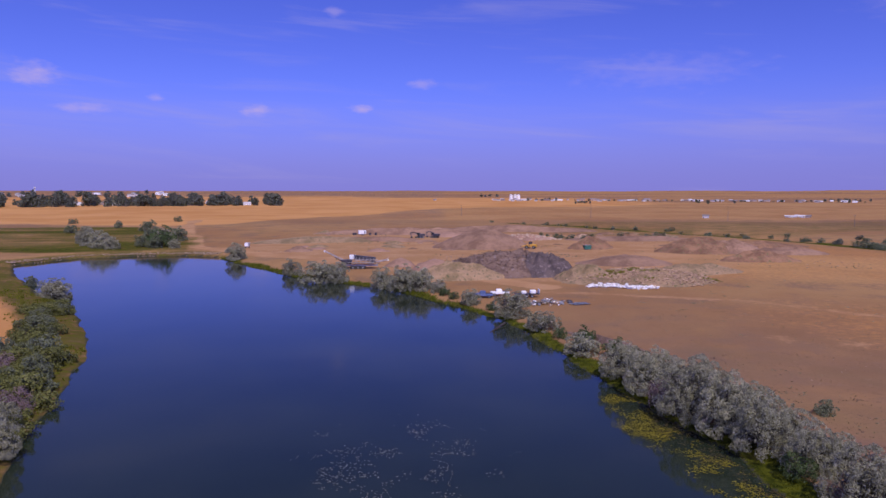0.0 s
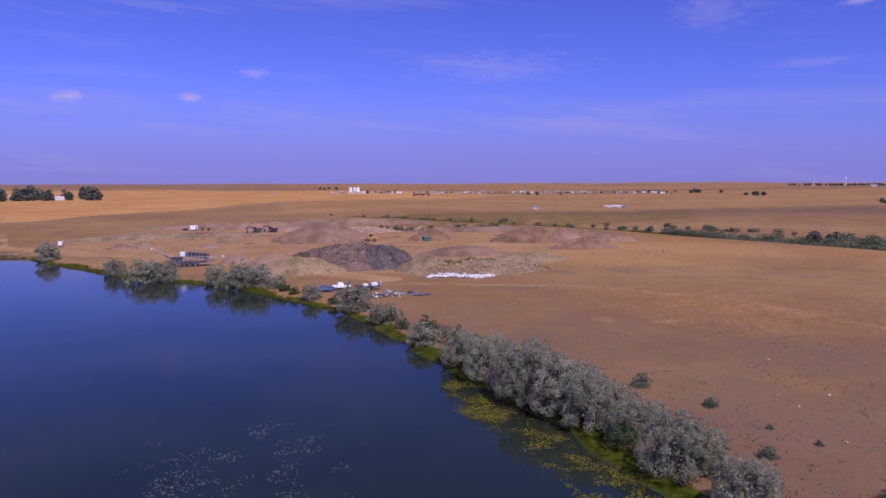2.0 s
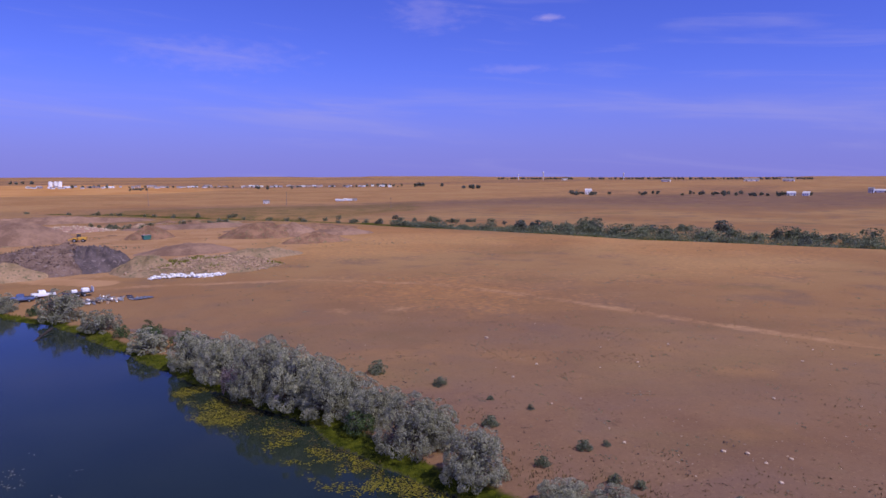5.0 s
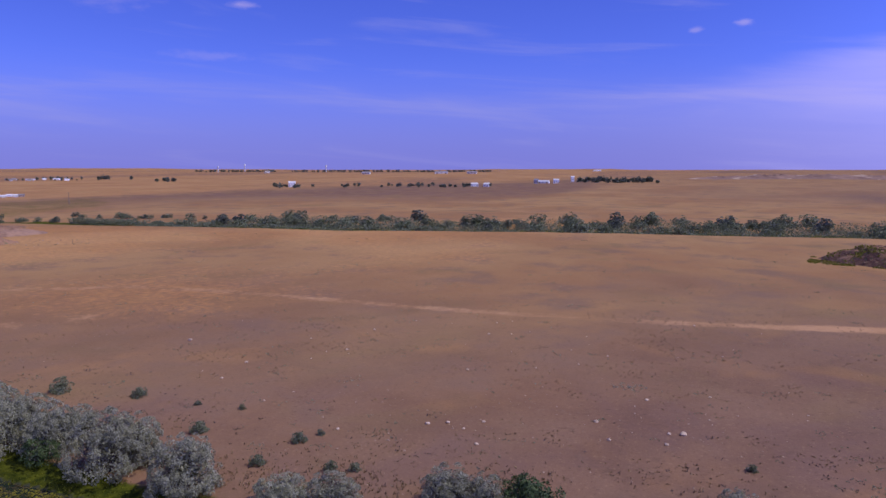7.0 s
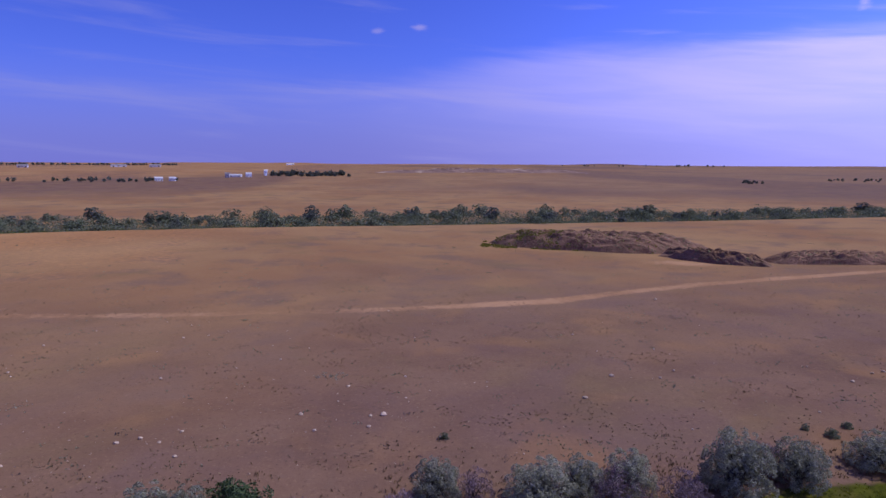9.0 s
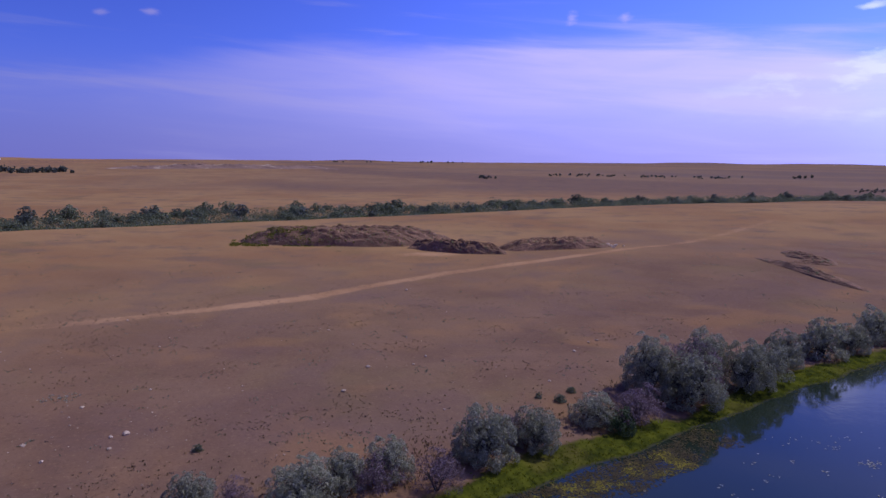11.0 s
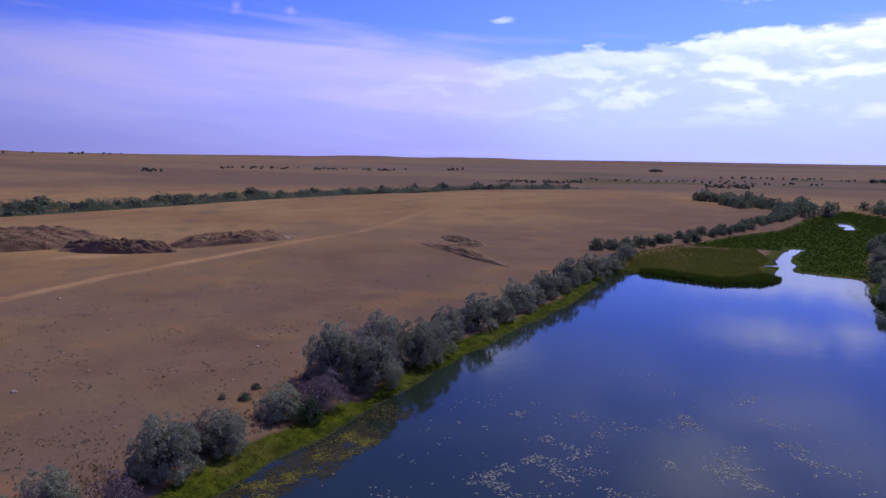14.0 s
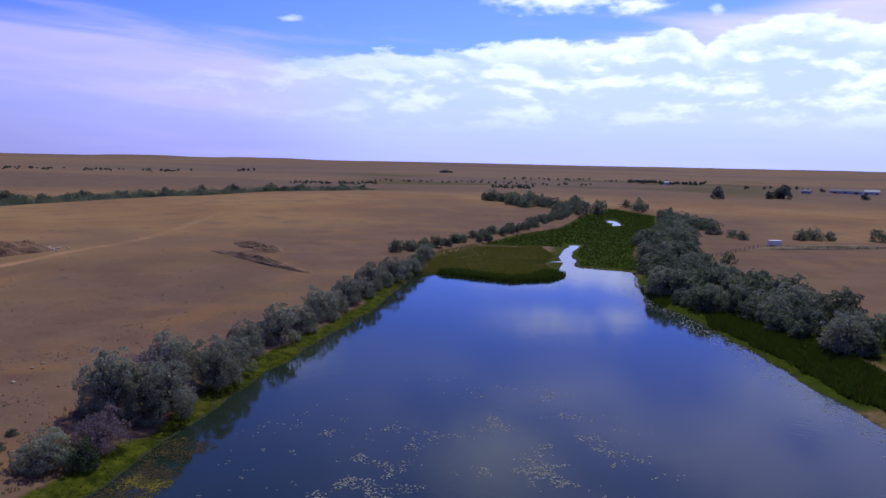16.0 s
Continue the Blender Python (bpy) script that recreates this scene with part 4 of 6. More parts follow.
def shore_rule(x, y):
    d = water_distance(x, y)
    return step(3.9, 0.4, (d + 2.6 * rough_noise(x, y, 9.0, 21, 2)) * (0.8 + 0.2 * step(-20, 40, y))) * (d > -0.5) * step(5, 14, line_distance(x, y, DAM + [(-103, 318)]))


x, y = spread(200000, (15, 120, -160, 175), shore_rule, 1)
blades("bank_grass", x, y, land(x, y), 0.19, 0.11, BANK_LEAF, "short yellow-green grass along the water's edge", 2)
x, y = spread(60000, (-110, 20, 170, 325), shore_rule, 3)
blades("bank_grass", x, y, land(x, y), 0.5, 0.16, BANK_LEAF, "short yellow-green grass along the water's edge", 4)
x, y = spread(20000, (-130, -40, 60, 230), lambda x, y: step(16, 4, water_distance(x, y)) * (water_distance(x, y) > 0) * step(-0.3, 0.5, rough_noise(x, y, 9, 83, 2)), 5)
blades("bank_grass", x, y, land(x, y), 0.7, 0.16, BANK_LEAF, "rank yellow-green grass on the west bank", 6)
x, y = spread(70000, (62, 182, -480, -195), lambda x, y: (area_distance(x, y, REEDS) < 0) * (water_distance(x, y) > 1.6), 7)
blades("reeds", x, y, land(x, y), 0.4, 0.26, REED_LEAF, "tall dark green reeds in shallow water", 8, 2, 0.15)
x, y = spread(90000, (80, 136, -236, -146), lambda x, y: (area_distance(x, y, MARSH) < 1) * (0.6 + 0.4 * rough_noise(x, y, 12, 3, 2)), 9)
blades("marsh_grass", x, y, land(x, y), 0.3, 0.2, MARSH_LEAF, "yellow-green sedge on the marsh", 10, 2)
x, y = spread(16000, (78, 112, -182, -158), lambda x, y: step(5, 2.5, line_distance(x, y, [(106, -162), (88, -163), (83, -172), (84, -180)])) * (water_distance(x, y) > -0.6), 11)
blades("reeds", x, y, np.maximum(0, land(x, y)), 1.0, 0.16, REED_LEAF, "tall dark green reeds in shallow water", 12, 2, 0.15)
REED_BEDS = ([(36, -147), (31, -152), (19, -141), (12, -132), (5, -122), (0, -110), (0, -98), (10, -110), (18, -122), (27, -133), (33, -140)], [(57, -172), (53, -173), (46, -160), (46, -154), (52, -161)])
x, y = spread(110000, (-2, 60, -176, -96), lambda x, y: (np.minimum(*(area_distance(x, y, bed) for bed in REED_BEDS)) + 0.8 * rough_noise(x, y, 4, 91, 2) < 0) * 1.0, 13)
blades("reeds", x, y, np.maximum(0, land(x, y)), 0.9, 0.11, REED_LEAF, "tall dark green reeds in shallow water", 14, 2, 0.2)
x, y = spread(60000, (36, 84, -45, 110), lambda x, y: step(4, 6, water_distance(x, y)) * step(15, 7, water_distance(x, y) + 5 * rough_noise(x, y, 6, 17, 2)) * 0.5, 15)
blades("straw_grass", x, y, land(x, y), 0.38, 0.07, STRAW, "dry straw-coloured grass behind the bank trees", 16)


def patchy(size, seed, lo, hi):
    return lambda x, y: step(lo, hi, rough_noise(x, y, size, seed, 3)) * (water_distance(x, y) > 7)


x, y = spread(60000, (45, 190, -150, 190), lambda x, y: patchy(7.0, 18, -0.05, 0.55)(x, y) * step(190, 60, np.hypot(x, y)), 17)
blades("grass_tufts", x, y, land(x, y), 0.20, 0.11, STRAW, "scattered dry grass tufts on the field", 18, 3, 0.6)
x, y = spread(60000, (45, 230, -170, 200), lambda x, y: patchy(5.0, 19, 0.32, 0.5)(x, y) * step(260, 60, np.hypot(x, y)), 19)
blades("low_sage", x, y, land(x, y), 0.22, 0.08, MIXED_LEAF, "patches of grey low sage on the field", 20, 4, 0.7)
x, y = spread(12000, (66, 104, 18, 66), lambda x, y: step(1.0, 0.2, np.hypot((x - 89.4) / 3.2, (y - 25.8) / 3.6) + 0.5 * rough_noise(x, y, 2.5, 23, 2)) * 0.5 + step(1.0, 0.2, np.hypot((x - 72) / 3, (y - 58.7) / 3)) * 0.3, 60)
blades("low_sage", x, y, land(x, y), 0.26, 0.07, SILVER_LEAF, "patch of grey low sage on the field", 61, 4, 0.7)


def clumped(n, box, rule, sizes, each, seed):
    """Places for blades, gathered in clumps of uneven size."""
    rng = np.random.default_rng(seed)
    cx, cy = spread(n, box, rule, seed)
    r = sizes[0] + (sizes[1] - sizes[0]) * rng.random(len(cx)) ** 2.5
    k = np.maximum(3, (each * r * r).astype(int))
    x, y, r = np.repeat(cx, k), np.repeat(cy, k), np.repeat(r, k)
    return x + r * rng.normal(size=len(x)) * 0.6, y + r * rng.normal(size=len(y)) * 0.6


def tuft_rule(x, y):
    return (water_distance(x, y) > 7) * (0.12 + step(0.0, 0.45, rough_noise(x, y, 16, 22, 3))) * (line_distance(x, y, TRACK) > 5)


x, y = clumped(2600, (48, 300, -220, 260), tuft_rule, (0.12, 1.0), 26, 21)
blades("dark_tufts", x, y, land(x, y), 0.17, 0.10, MIXED_LEAF, "dark weed tufts scattered over the dry field", 22, 2, 0.7)
x, y = clumped(900, (46, 120, -60, 120), lambda x, y: step(34, 8, water_distance(x, y)) * (water_distance(x, y) > 6), (0.1, 0.7), 30, 71)
blades("dark_tufts", x, y, land(x, y), 0.20, 0.09, DARK_TUFT, "dead brown weed tufts behind the bank trees", 72, 2, 0.7)


def rafts(name, x, y, size, mat, label, seed):
    """Flat leaves, weed rags and brown flakes that lie on the water."""
    rng = np.random.default_rng(seed)
    n = len(x)
    a0 = rng.uniform(0, 6.2832, n)
    r = size * rng.uniform(0.4, 1.4, (n, 6))
    a = a0[:, None] + np.arange(6) * 1.0472
    st = rng.uniform(0.35, 1.0, (n, 1))
    px, py = r * np.cos(a), r * np.sin(a) * st
    c, s = np.cos(a0)[:, None], np.sin(a0)[:, None]
    v = np.stack([x[:, None] + px * c - py * s, y[:, None] + px * s + py * c, np.broadcast_to(rng.uniform(0.010, 0.03, (n, 1)), (n, 6))], 2).reshape(-1, 3)
    return tagged(new(name, from_arrays(name, v, np.arange(6 * n).reshape(n, 6), mat)), label, "water plants", kind="stuff")


def weed_rule(line, reach, size, seed, lo, hi):
    return lambda x, y: step(reach, reach * 0.4, line_distance(x, y, line) + 1.5 * rough_noise(x, y, 4, seed)) * step(lo, hi, rough_noise(x, y, size, seed + 1, 3)) * (water_distance(x, y) < 0.2)


x, y = spread(60000, (15, 40, 45, 105), weed_rule([(25, 98), (26, 86), (29, 77), (30.5, 66), (31.5, 56), (35, 46)], 3.6, 2.6, 50, -0.25, 0.5), 23)
rafts("floating_weed", x, y, 0.12, WEED_LEAF, "yellow-green water weed floating by the bank", 24)
x, y = spread(80000, (48, 72, -50, 0), weed_rule([(62, -42), (59, -34), (55, -24), (51, -10)], 2.3, 2.6, 52, -0.25, 0.45), 25)
rafts("floating_weed", x, y, 0.12, WEED_LEAF, "yellow-green water weed floating by the bank", 26)
# brown flakes on the opaque water stand in for muddy, shaded shallows
SHALLOWS_BROWN = leaf_material("drowned_weed", (0.030, 0.024, 0.012), (0.075, 0.058, 0.026), None, 0.1, spec=0.03)
x, y = spread(60000, (48, 72, -56, 0), weed_rule([(65.5, -46), (61.5, -38), (58, -31), (54, -21), (50.5, -10), (47.5, 2)], 3.6, 2.5, 62, -0.7, 0.2), 63)
rafts("drowned_weed", x, y, 0.14, SHALLOWS_BROWN, "brown flakes standing in for muddy shaded shallows", 64)
x, y = spread(22000, (18, 42, 35, 105), weed_rule([(28, 94), (31, 80), (33, 66), (34.5, 54), (38, 40)], 2.8, 2.5, 66, -0.6, 0.3), 65)
rafts("drowned_weed", x, y, 0.14, SHALLOWS_BROWN, "brown flakes standing in for muddy shaded shallows", 67)
x, y = spread(130000, (10, 75, -110, -20), lambda x, y: step(26, 8, np.hypot((x - 41) * 1.0, (y + 57) * 0.7)) * step(0.05, 0.6, rough_noise(x, y, 2.4, 54, 3)) * step(-0.5, 0.4, rough_noise(x, y, 14, 55, 2)) * 0.8, 27)
rafts("pale_weed", x, y, 0.13, PALE_WEED, "pale ragged water weed drifting on the pond", 28)
x, y = spread(26000, (-28, 14, 50, 95), lambda x, y: step(16, 6, np.hypot(x + 6, (y - 74) * 0.8)) * step(0.0, 0.5, rough_noise(x, y, 3.0, 56, 3)) * 0.45, 29)
rafts("pale_weed", x, y, 0.10, PALE_WEED, "pale ragged water weed drifting on the pond", 30)
x, y = spread(70000, (-15, 75, -200, -85), lambda x, y: step(-7, -2, water_distance(x, y) - 3 * rough_noise(x, y, 12, 57, 2)) * (water_distance(x, y) < 0) * 0.5, 31)
rafts("pale_weed", x, y, 0.16, PALE_WEED, "pale water weed mat along the shaded shore", 32)
x, y = spread(60000, (50, 115, -155, -45), lambda x, y: step(-3.5, -1, water_distance(x, y) - 2 * rough_noise(x, y, 9, 58, 2)) * (water_distance(x, y) < 0) * step(0.1, 0.6, rough_noise(x, y, 6, 59, 2)) * 0.35, 33)
rafts("floating_weed", x, y, 0.12, WEED_LEAF, "yellow-green water weed floating by the bank", 34)


# ---- stones ----
def stone_mesh(name, seed, mat, subdiv=2):
    bm = bmesh.new()
    bmesh.ops.create_icosphere(bm, subdivisions=subdiv, radius=1.0)
    rng = random.Random(seed)
    cuts = [(Vector((rng.uniform(-1, 1), rng.uniform(-1, 1), rng.uniform(-0.6, 1))).normalized(), rng.uniform(0.55, 0.9)) for _ in range(9)]
    for v in bm.verts:
        for n, d in cuts:
            over = v.co.dot(n) - d
            if over > 0:
                v.co -= n * over
        v.co.z *= 0.75
    me = bpy.data.meshes.new(name)
    bm.to_mesh(me), bm.free()
    me.materials.append(mat)
    return me


STONES = [stone_mesh("stone", 90 + k, STONE) for k in range(5)]
FIELD_STONES = [(63.9, 41.0, 0.30), (65.4, 39.2, 0.28), (69.9, 22.0, 0.26), (75.0, 17.0, 0.28), (75.5, 15.6, 0.46), (71.8, 16.5, 0.26), (84.7, -7.8, 0.36), (94.5, -12.1, 0.38), (71.1, 77.4, 0.34), (75.8, 95.7, 0.40), (90.5, 15.7, 0.24), (64.8, 36.8, 0.22), (57.4, 48.5, 0.22), (69.8, 8.4, 0.26), (61.6, 33.4, 0.24), (74.5, 25.0, 0.32), (98.3, -21.1, 0.26), (94.6, -18.6, 0.24), (96.2, -43.8, 0.28), (100.6, -48.3, 0.26), (150.3, -27.8, 0.4)]
rng = random.Random(5)
for k in range(110):
    a, r = radians(rng.uniform(38, 128)), rng.uniform(66, 135)
    FIELD_STONES.append((r * math.sin(a), r * math.cos(a), 0.08 + 0.2 * rng.random() ** 2.2))
for x, y, s in FIELD_STONES:
    if water_distance(np.array([x]), np.array([y]))[0] < 9:
        continue
    ob = new("field_stone", rng.choice(STONES))
    ob.matrix_world = Matrix.LocRotScale((x, y, height(x, y) + s * 0.3), Euler((0, 0, rng.uniform(0, 6.28))), (s * rng.uniform(0.8, 1.3), s, s * 0.8))
    tagged(ob, "pale weathered stone lying on the dry field", "stone", "stones on the field")


def scatter_stones(name, x, y, z, size, mat, label, seed, flat=0.7):
    """Small angular stones in one mesh."""
    rng = np.random.default_rng(seed)
    n = len(x)
    unit = np.array([(1, 0, 0), (-1, 0, 0), (0, 1, 0), (0, -1, 0), (0, 0, 1), (0, 0, -1)], float)
    tri = np.array([(0, 2, 4), (2, 1, 4), (1, 3, 4), (3, 0, 4), (2, 0, 5), (1, 2, 5), (3, 1, 5), (0, 3, 5)])
    s = size * rng.uniform(0.4, 1.0, (n, 1, 1)) ** 1.5 * rng.uniform(0.6, 1.3, (n, 6, 1))
    a = rng.uniform(0, 6.2832, n)
    v = unit[None] * s
    v[..., 2] *= flat
    c, sn = np.cos(a)[:, None], np.sin(a)[:, None]
    v = np.stack([v[..., 0] * c - v[..., 1] * sn + x[:, None], v[..., 0] * sn + v[..., 1] * c + y[:, None], v[..., 2] + z[:, None]], 2)
    f = tri[None] + 6 * np.arange(n)[:, None, None]
    return tagged(new(name, from_arrays(name, v.reshape(-1, 3), f.reshape(-1, 3), mat)), label, "stones", kind="stuff")


x, y = spread(6500, (45, 170, -130, 170), lambda x, y: step(170, 60, np.hypot(x, y)) * (water_distance(x, y) > 7) * step(-0.2, 0.5, rough_noise(x, y, 16, 61, 2)), 35)
scatter_stones("small_stones", x, y, land(x, y) + 0.01, 0.15, TAN_STONE, "small pale stones strewn over the field", 36)
RIPRAP = material("riprap_stone", (0.24, 0.165, 0.115), (0.40, 0.29, 0.21), 1.5, 9.0, 0.9, 0.5)
x, y = spread(30000, (-178, -100, 270, 325), lambda x, y: step(1.6, 0.8, np.abs(line_distance(x, y, DAM + [(-103, 318)]) - 0.9)) * (water_distance(x, y) > -0.5) * 0.7, 37)
scatter_stones("riprap", x, y, np.maximum(0, land(x, y)) + 0.1, 0.36, RIPRAP, "tan rock riprap along the dam", 38)
# ---- helpers for built things ----
def part(name, bm, mat, parent, label="", smooth=False):
    """Links a bmesh as one mesh object under a thing or a part."""
    me = bpy.data.meshes.new(name)
    bm.to_mesh(me), bm.free()
    me.materials.append(mat)
    if smooth:
        me.polygons.foreach_set("use_smooth", np.ones(len(me.polygons), bool))
    ob = new(name, me)
    ob.parent = parent
    return tagged(ob, label) if label else ob


def box(size, at=(0, 0, 0), turn=(0, 0, 0), bevel=0.03, bm=None, taper=1.0):
    """A box with bevelled edges, centred at a place; added to bm where one is given."""
    tmp = bmesh.new()
    bmesh.ops.create_cube(tmp, size=1.0)
    for v in tmp.verts:
        if v.co.z > 0:
            v.co.x *= taper
            v.co.y *= taper
    bmesh.ops.scale(tmp, vec=size, verts=tmp.verts)
    if bevel:
        bmesh.ops.bevel(tmp, geom=tmp.edges[:], offset=min(bevel, 0.3 * min(size)), segments=1, affect="EDGES")
    bmesh.ops.transform(tmp, matrix=pose(*at, *turn), verts=tmp.verts)
    return merge(tmp, bm)


def merge(tmp, bm):
    if bm is None:
        return tmp
    me = bpy.data.meshes.new("tmp")
    tmp.to_mesh(me), tmp.free()
    bm.from_mesh(me)
    bpy.data.meshes.remove(me)
    return bm


def rod(p, q, r, sides=8, r2=None, bm=None):
    """A round bar from p to q."""
    p, q = Vector(p), Vector(q)
    tmp = bmesh.new()
    bmesh.ops.create_cone(tmp, cap_ends=True, segments=sides, radius1=r, radius2=r if r2 is None else r2, depth=(q - p).length)
    turn = (q - p).to_track_quat("Z", "Y").to_matrix().to_4x4()
    bmesh.ops.transform(tmp, matrix=Matrix.Translation((p + q) / 2) @ turn, verts=tmp.verts)
    return merge(tmp, bm)


def wheel(parent, at, r, w):
    """A tyre with its rim, axle along local y."""
    x, y, z = at
    tyre = part("tyre", rod((x, y - w / 2, z), (x, y + w / 2, z), r, 18), TYRE, parent)
    part("rim", rod((x, y - w * 0.54, z), (x, y + w * 0.54, z), r * 0.5, 12), STEEL, tyre)


def stand(name, x, y, turn, label, category, group=""):
    ob = new(name)
    ob.matrix_world = pose(x, y, height(x, y), 0, 0, turn)
    return tagged(ob, label, category, group)


DIRT = material("heaped_soil", (0.16, 0.092, 0.058), (0.29, 0.175, 0.112), 0.12, 0.9, 0.95, 0.8, dist=0.2, vary=0.1)
PINK_DIRT = material("heaped_gravel", (0.22, 0.13, 0.088), (0.33, 0.20, 0.14), 0.10, 2.2, 0.95, 0.7, dist=0.15, vary=0.08)
BLUFF = material("bluff_soil", (0.19, 0.115, 0.085), (0.30, 0.19, 0.135), 0.012, 0.07, 0.95, 0.8, dist=2.0, vary=0.05, spots=(0.40, 0.29, 0.20))
DARK_DIRT = material("dark_millings", (0.095, 0.060, 0.045), (0.19, 0.125, 0.092), 0.25, 1.4, 0.95, 1.0, dist=0.35, vary=0.08, spots=(0.20, 0.15, 0.13))
BLACK_DIRT = material("black_millings", (0.055, 0.042, 0.042), (0.12, 0.09, 0.085), 0.3, 1.6, 0.95, 1.0, dist=0.35, vary=0.05, spots=(0.18, 0.14, 0.13))
WEEDY_DIRT = material("weedy_soil", (0.17, 0.12, 0.06), (0.32, 0.21, 0.12), 0.2, 1.8, 0.95, 0.9, dist=0.25, vary=0.08, spots=(0.09, 0.09, 0.04))
RED_DIRT = material("red_spoil", (0.14, 0.074, 0.042), (0.28, 0.155, 0.086), 0.22, 1.5, 0.95, 1.0, dist=0.3, vary=0.05, spots=(0.13, 0.115, 0.05))
WHITE_BLOCK = material("white_concrete", (0.66, 0.64, 0.62), (0.82, 0.80, 0.78), 0.8, 6.0, 0.85, 0.3)
TAN_BLOCK = material("tan_rubble", (0.22, 0.14, 0.085), (0.42, 0.285, 0.18), 0.8, 5.0, 0.9, 0.5)
TYRE = material("black_rubber", (0.02, 0.02, 0.02), (0.04, 0.038, 0.036), 3, 20, 0.9, 0.3)
STEEL = material("grey_steel", (0.20, 0.20, 0.21), (0.34, 0.34, 0.35), 1.0, 9, 0.55, 0.1, metal=0.5)
DARK_STEEL = material("dark_steel", (0.035, 0.035, 0.05), (0.09, 0.085, 0.10), 1.0, 8, 0.6, 0.2, metal=0.3)
WHITE_PAINT = material("white_paint", (0.70, 0.70, 0.70), (0.82, 0.82, 0.81), 0.6, 5, 0.5, 0.05)
YELLOW_PAINT = material("machine_yellow", (0.50, 0.27, 0.04), (0.62, 0.36, 0.06), 0.8, 7, 0.5, 0.1)
BLUE_PAINT = material("faded_blue_paint", (0.06, 0.09, 0.20), (0.12, 0.16, 0.30), 0.8, 7, 0.5, 0.1)
BELT = material("rubber_belt", (0.03, 0.03, 0.035), (0.06, 0.06, 0.065), 1, 9, 0.85, 0.2)
TIMBER = material("grey_timber", (0.13, 0.10, 0.08), (0.24, 0.19, 0.155), 1.2, 14, 0.9, 0.4)
DARK_GLASS = material("dark_glass", (0.02, 0.025, 0.03), (0.03, 0.035, 0.04), 1, 4, 0.1, 0.0, spec=0.5)
ROOF = material("grey_roof", (0.16, 0.14, 0.14), (0.27, 0.24, 0.23), 0.5, 4, 0.8, 0.2)
WALL_PALE = material("pale_siding", (0.46, 0.44, 0.43), (0.60, 0.58, 0.57), 0.2, 2.5, 0.7, 0.1, vary=0.2)
WALL_BRICK = material("tan_wall", (0.32, 0.23, 0.18), (0.45, 0.34, 0.28), 0.2, 2.5, 0.8, 0.2, vary=0.25)


def heap_height(u, v, flat, seed, lumps, size):
    """Height share at a place of a heap whose rim is the unit circle."""
    r = np.hypot(u, v) * (1 + 0.16 * rough_noise(u * 3 + seed, v * 3, 1.0, seed, 2))
    body = np.clip((1 - r) / (1 - flat), 0, 1)
    body = body * (2 - body) * 0.35 + body * 0.65
    return body * (1 + lumps * rough_noise(u * size + 9 * seed, v * size, 1.0, seed + 1, 4))


def heap(name, x, y, rx, ry, h, mat, label, turn=0.0, flat=0.1, lumps=0.25, size=4.0, seed=1, category="heap", rings=22, spokes=56):
    """A tipped heap that runs out into the ground at its rim."""
    c, s = math.cos(radians(turn)), math.sin(radians(turn))
    k = np.linspace(0, 1.1, rings)[1:]
    a = np.linspace(0, 6.2832, spokes, endpoint=False)
    rr, aa = np.meshgrid(k, a, indexing="ij")
    u, v = np.append((rr * np.cos(aa)).ravel(), 0), np.append((rr * np.sin(aa)).ravel(), 0)
    px, py = x + u * rx * c - v * ry * s, y + u * rx * s + v * ry * c
    up = heap_height(u, v, flat, seed, lumps, size)
    z = land(px, py) + h * up - 0.35 * np.clip(np.hypot(u, v) - 0.9, 0, 1) * 5
    nr = rings - 1
    i, j = np.arange(nr - 1)[:, None] * spokes, np.arange(spokes)[None, :]
    q = np.stack([i + j, i + spokes + j, i + spokes + (j + 1) % spokes, i + (j + 1) % spokes], -1).reshape(-1, 4)
    hub = nr * spokes
    fan = np.stack([np.full(spokes, hub), np.arange(spokes), (np.arange(spokes) + 1) % spokes], -1)
    tri = np.concatenate([q[:, [0, 1, 2]], q[:, [0, 2, 3]], fan])
    me = from_arrays(name, np.stack([px - x, py - y, z], 1), tri, mat, True)
    ob = new(name, me)
    ob.location = (x, y, 0)
    return tagged(ob, label, category, "heaps in the gravel pit")


def on_heap(x, y, hx, hy, rx, ry, h, turn, flat, seed, lumps, size):
    """Height of the ground or of the heap that covers it."""
    c, s = math.cos(radians(turn)), math.sin(radians(turn))
    dx, dy = x - hx, y - hy
    u, v = (dx * c + dy * s) / rx, (-dx * s + dy * c) / ry
    return land(x, y) + h * heap_height(u, v, flat, seed, lumps, size)


# ---- gravel pit ----
heap("dark_mound", 22, 243, 24, 17, 7.0, DARK_DIRT, "large dark heap of broken asphalt millings", 8, 0.25, 0.35, 6.0, 3)
heap("dark_mound", 33, 237, 14, 10, 6.4, BLACK_DIRT, "dark lumpy heap of broken asphalt", -10, 0.3, 0.5, 7.0, 4)
heap("weedy_mound", 5, 228, 17, 9, 4.6, WEEDY_DIRT, "tan weedy soil heap against the dark pile", 10, 0.2, 0.4, 6.0, 5)
heap("gravel_cone", 20, 356, 25, 19, 9.5, DIRT, "tall pinkish-brown gravel cone", 0, 0.03, 0.10, 3.0, 6)
heap("gravel_cone", -16, 263, 6, 5, 3.2, PINK_DIRT, "small brown gravel cone by the plant", 0, 0.02, 0.10, 3.0, 7)
heap("gravel_cone", -3, 252, 9, 7, 4.0, PINK_DIRT, "small brown gravel cone by the plant", 0, 0.05, 0.12, 3.0, 8)
heap("spoil_mound", 72, 274, 20, 11, 3.4, DIRT, "low brown soil heap with tan stones", 4, 0.15, 0.2, 4.0, 9)
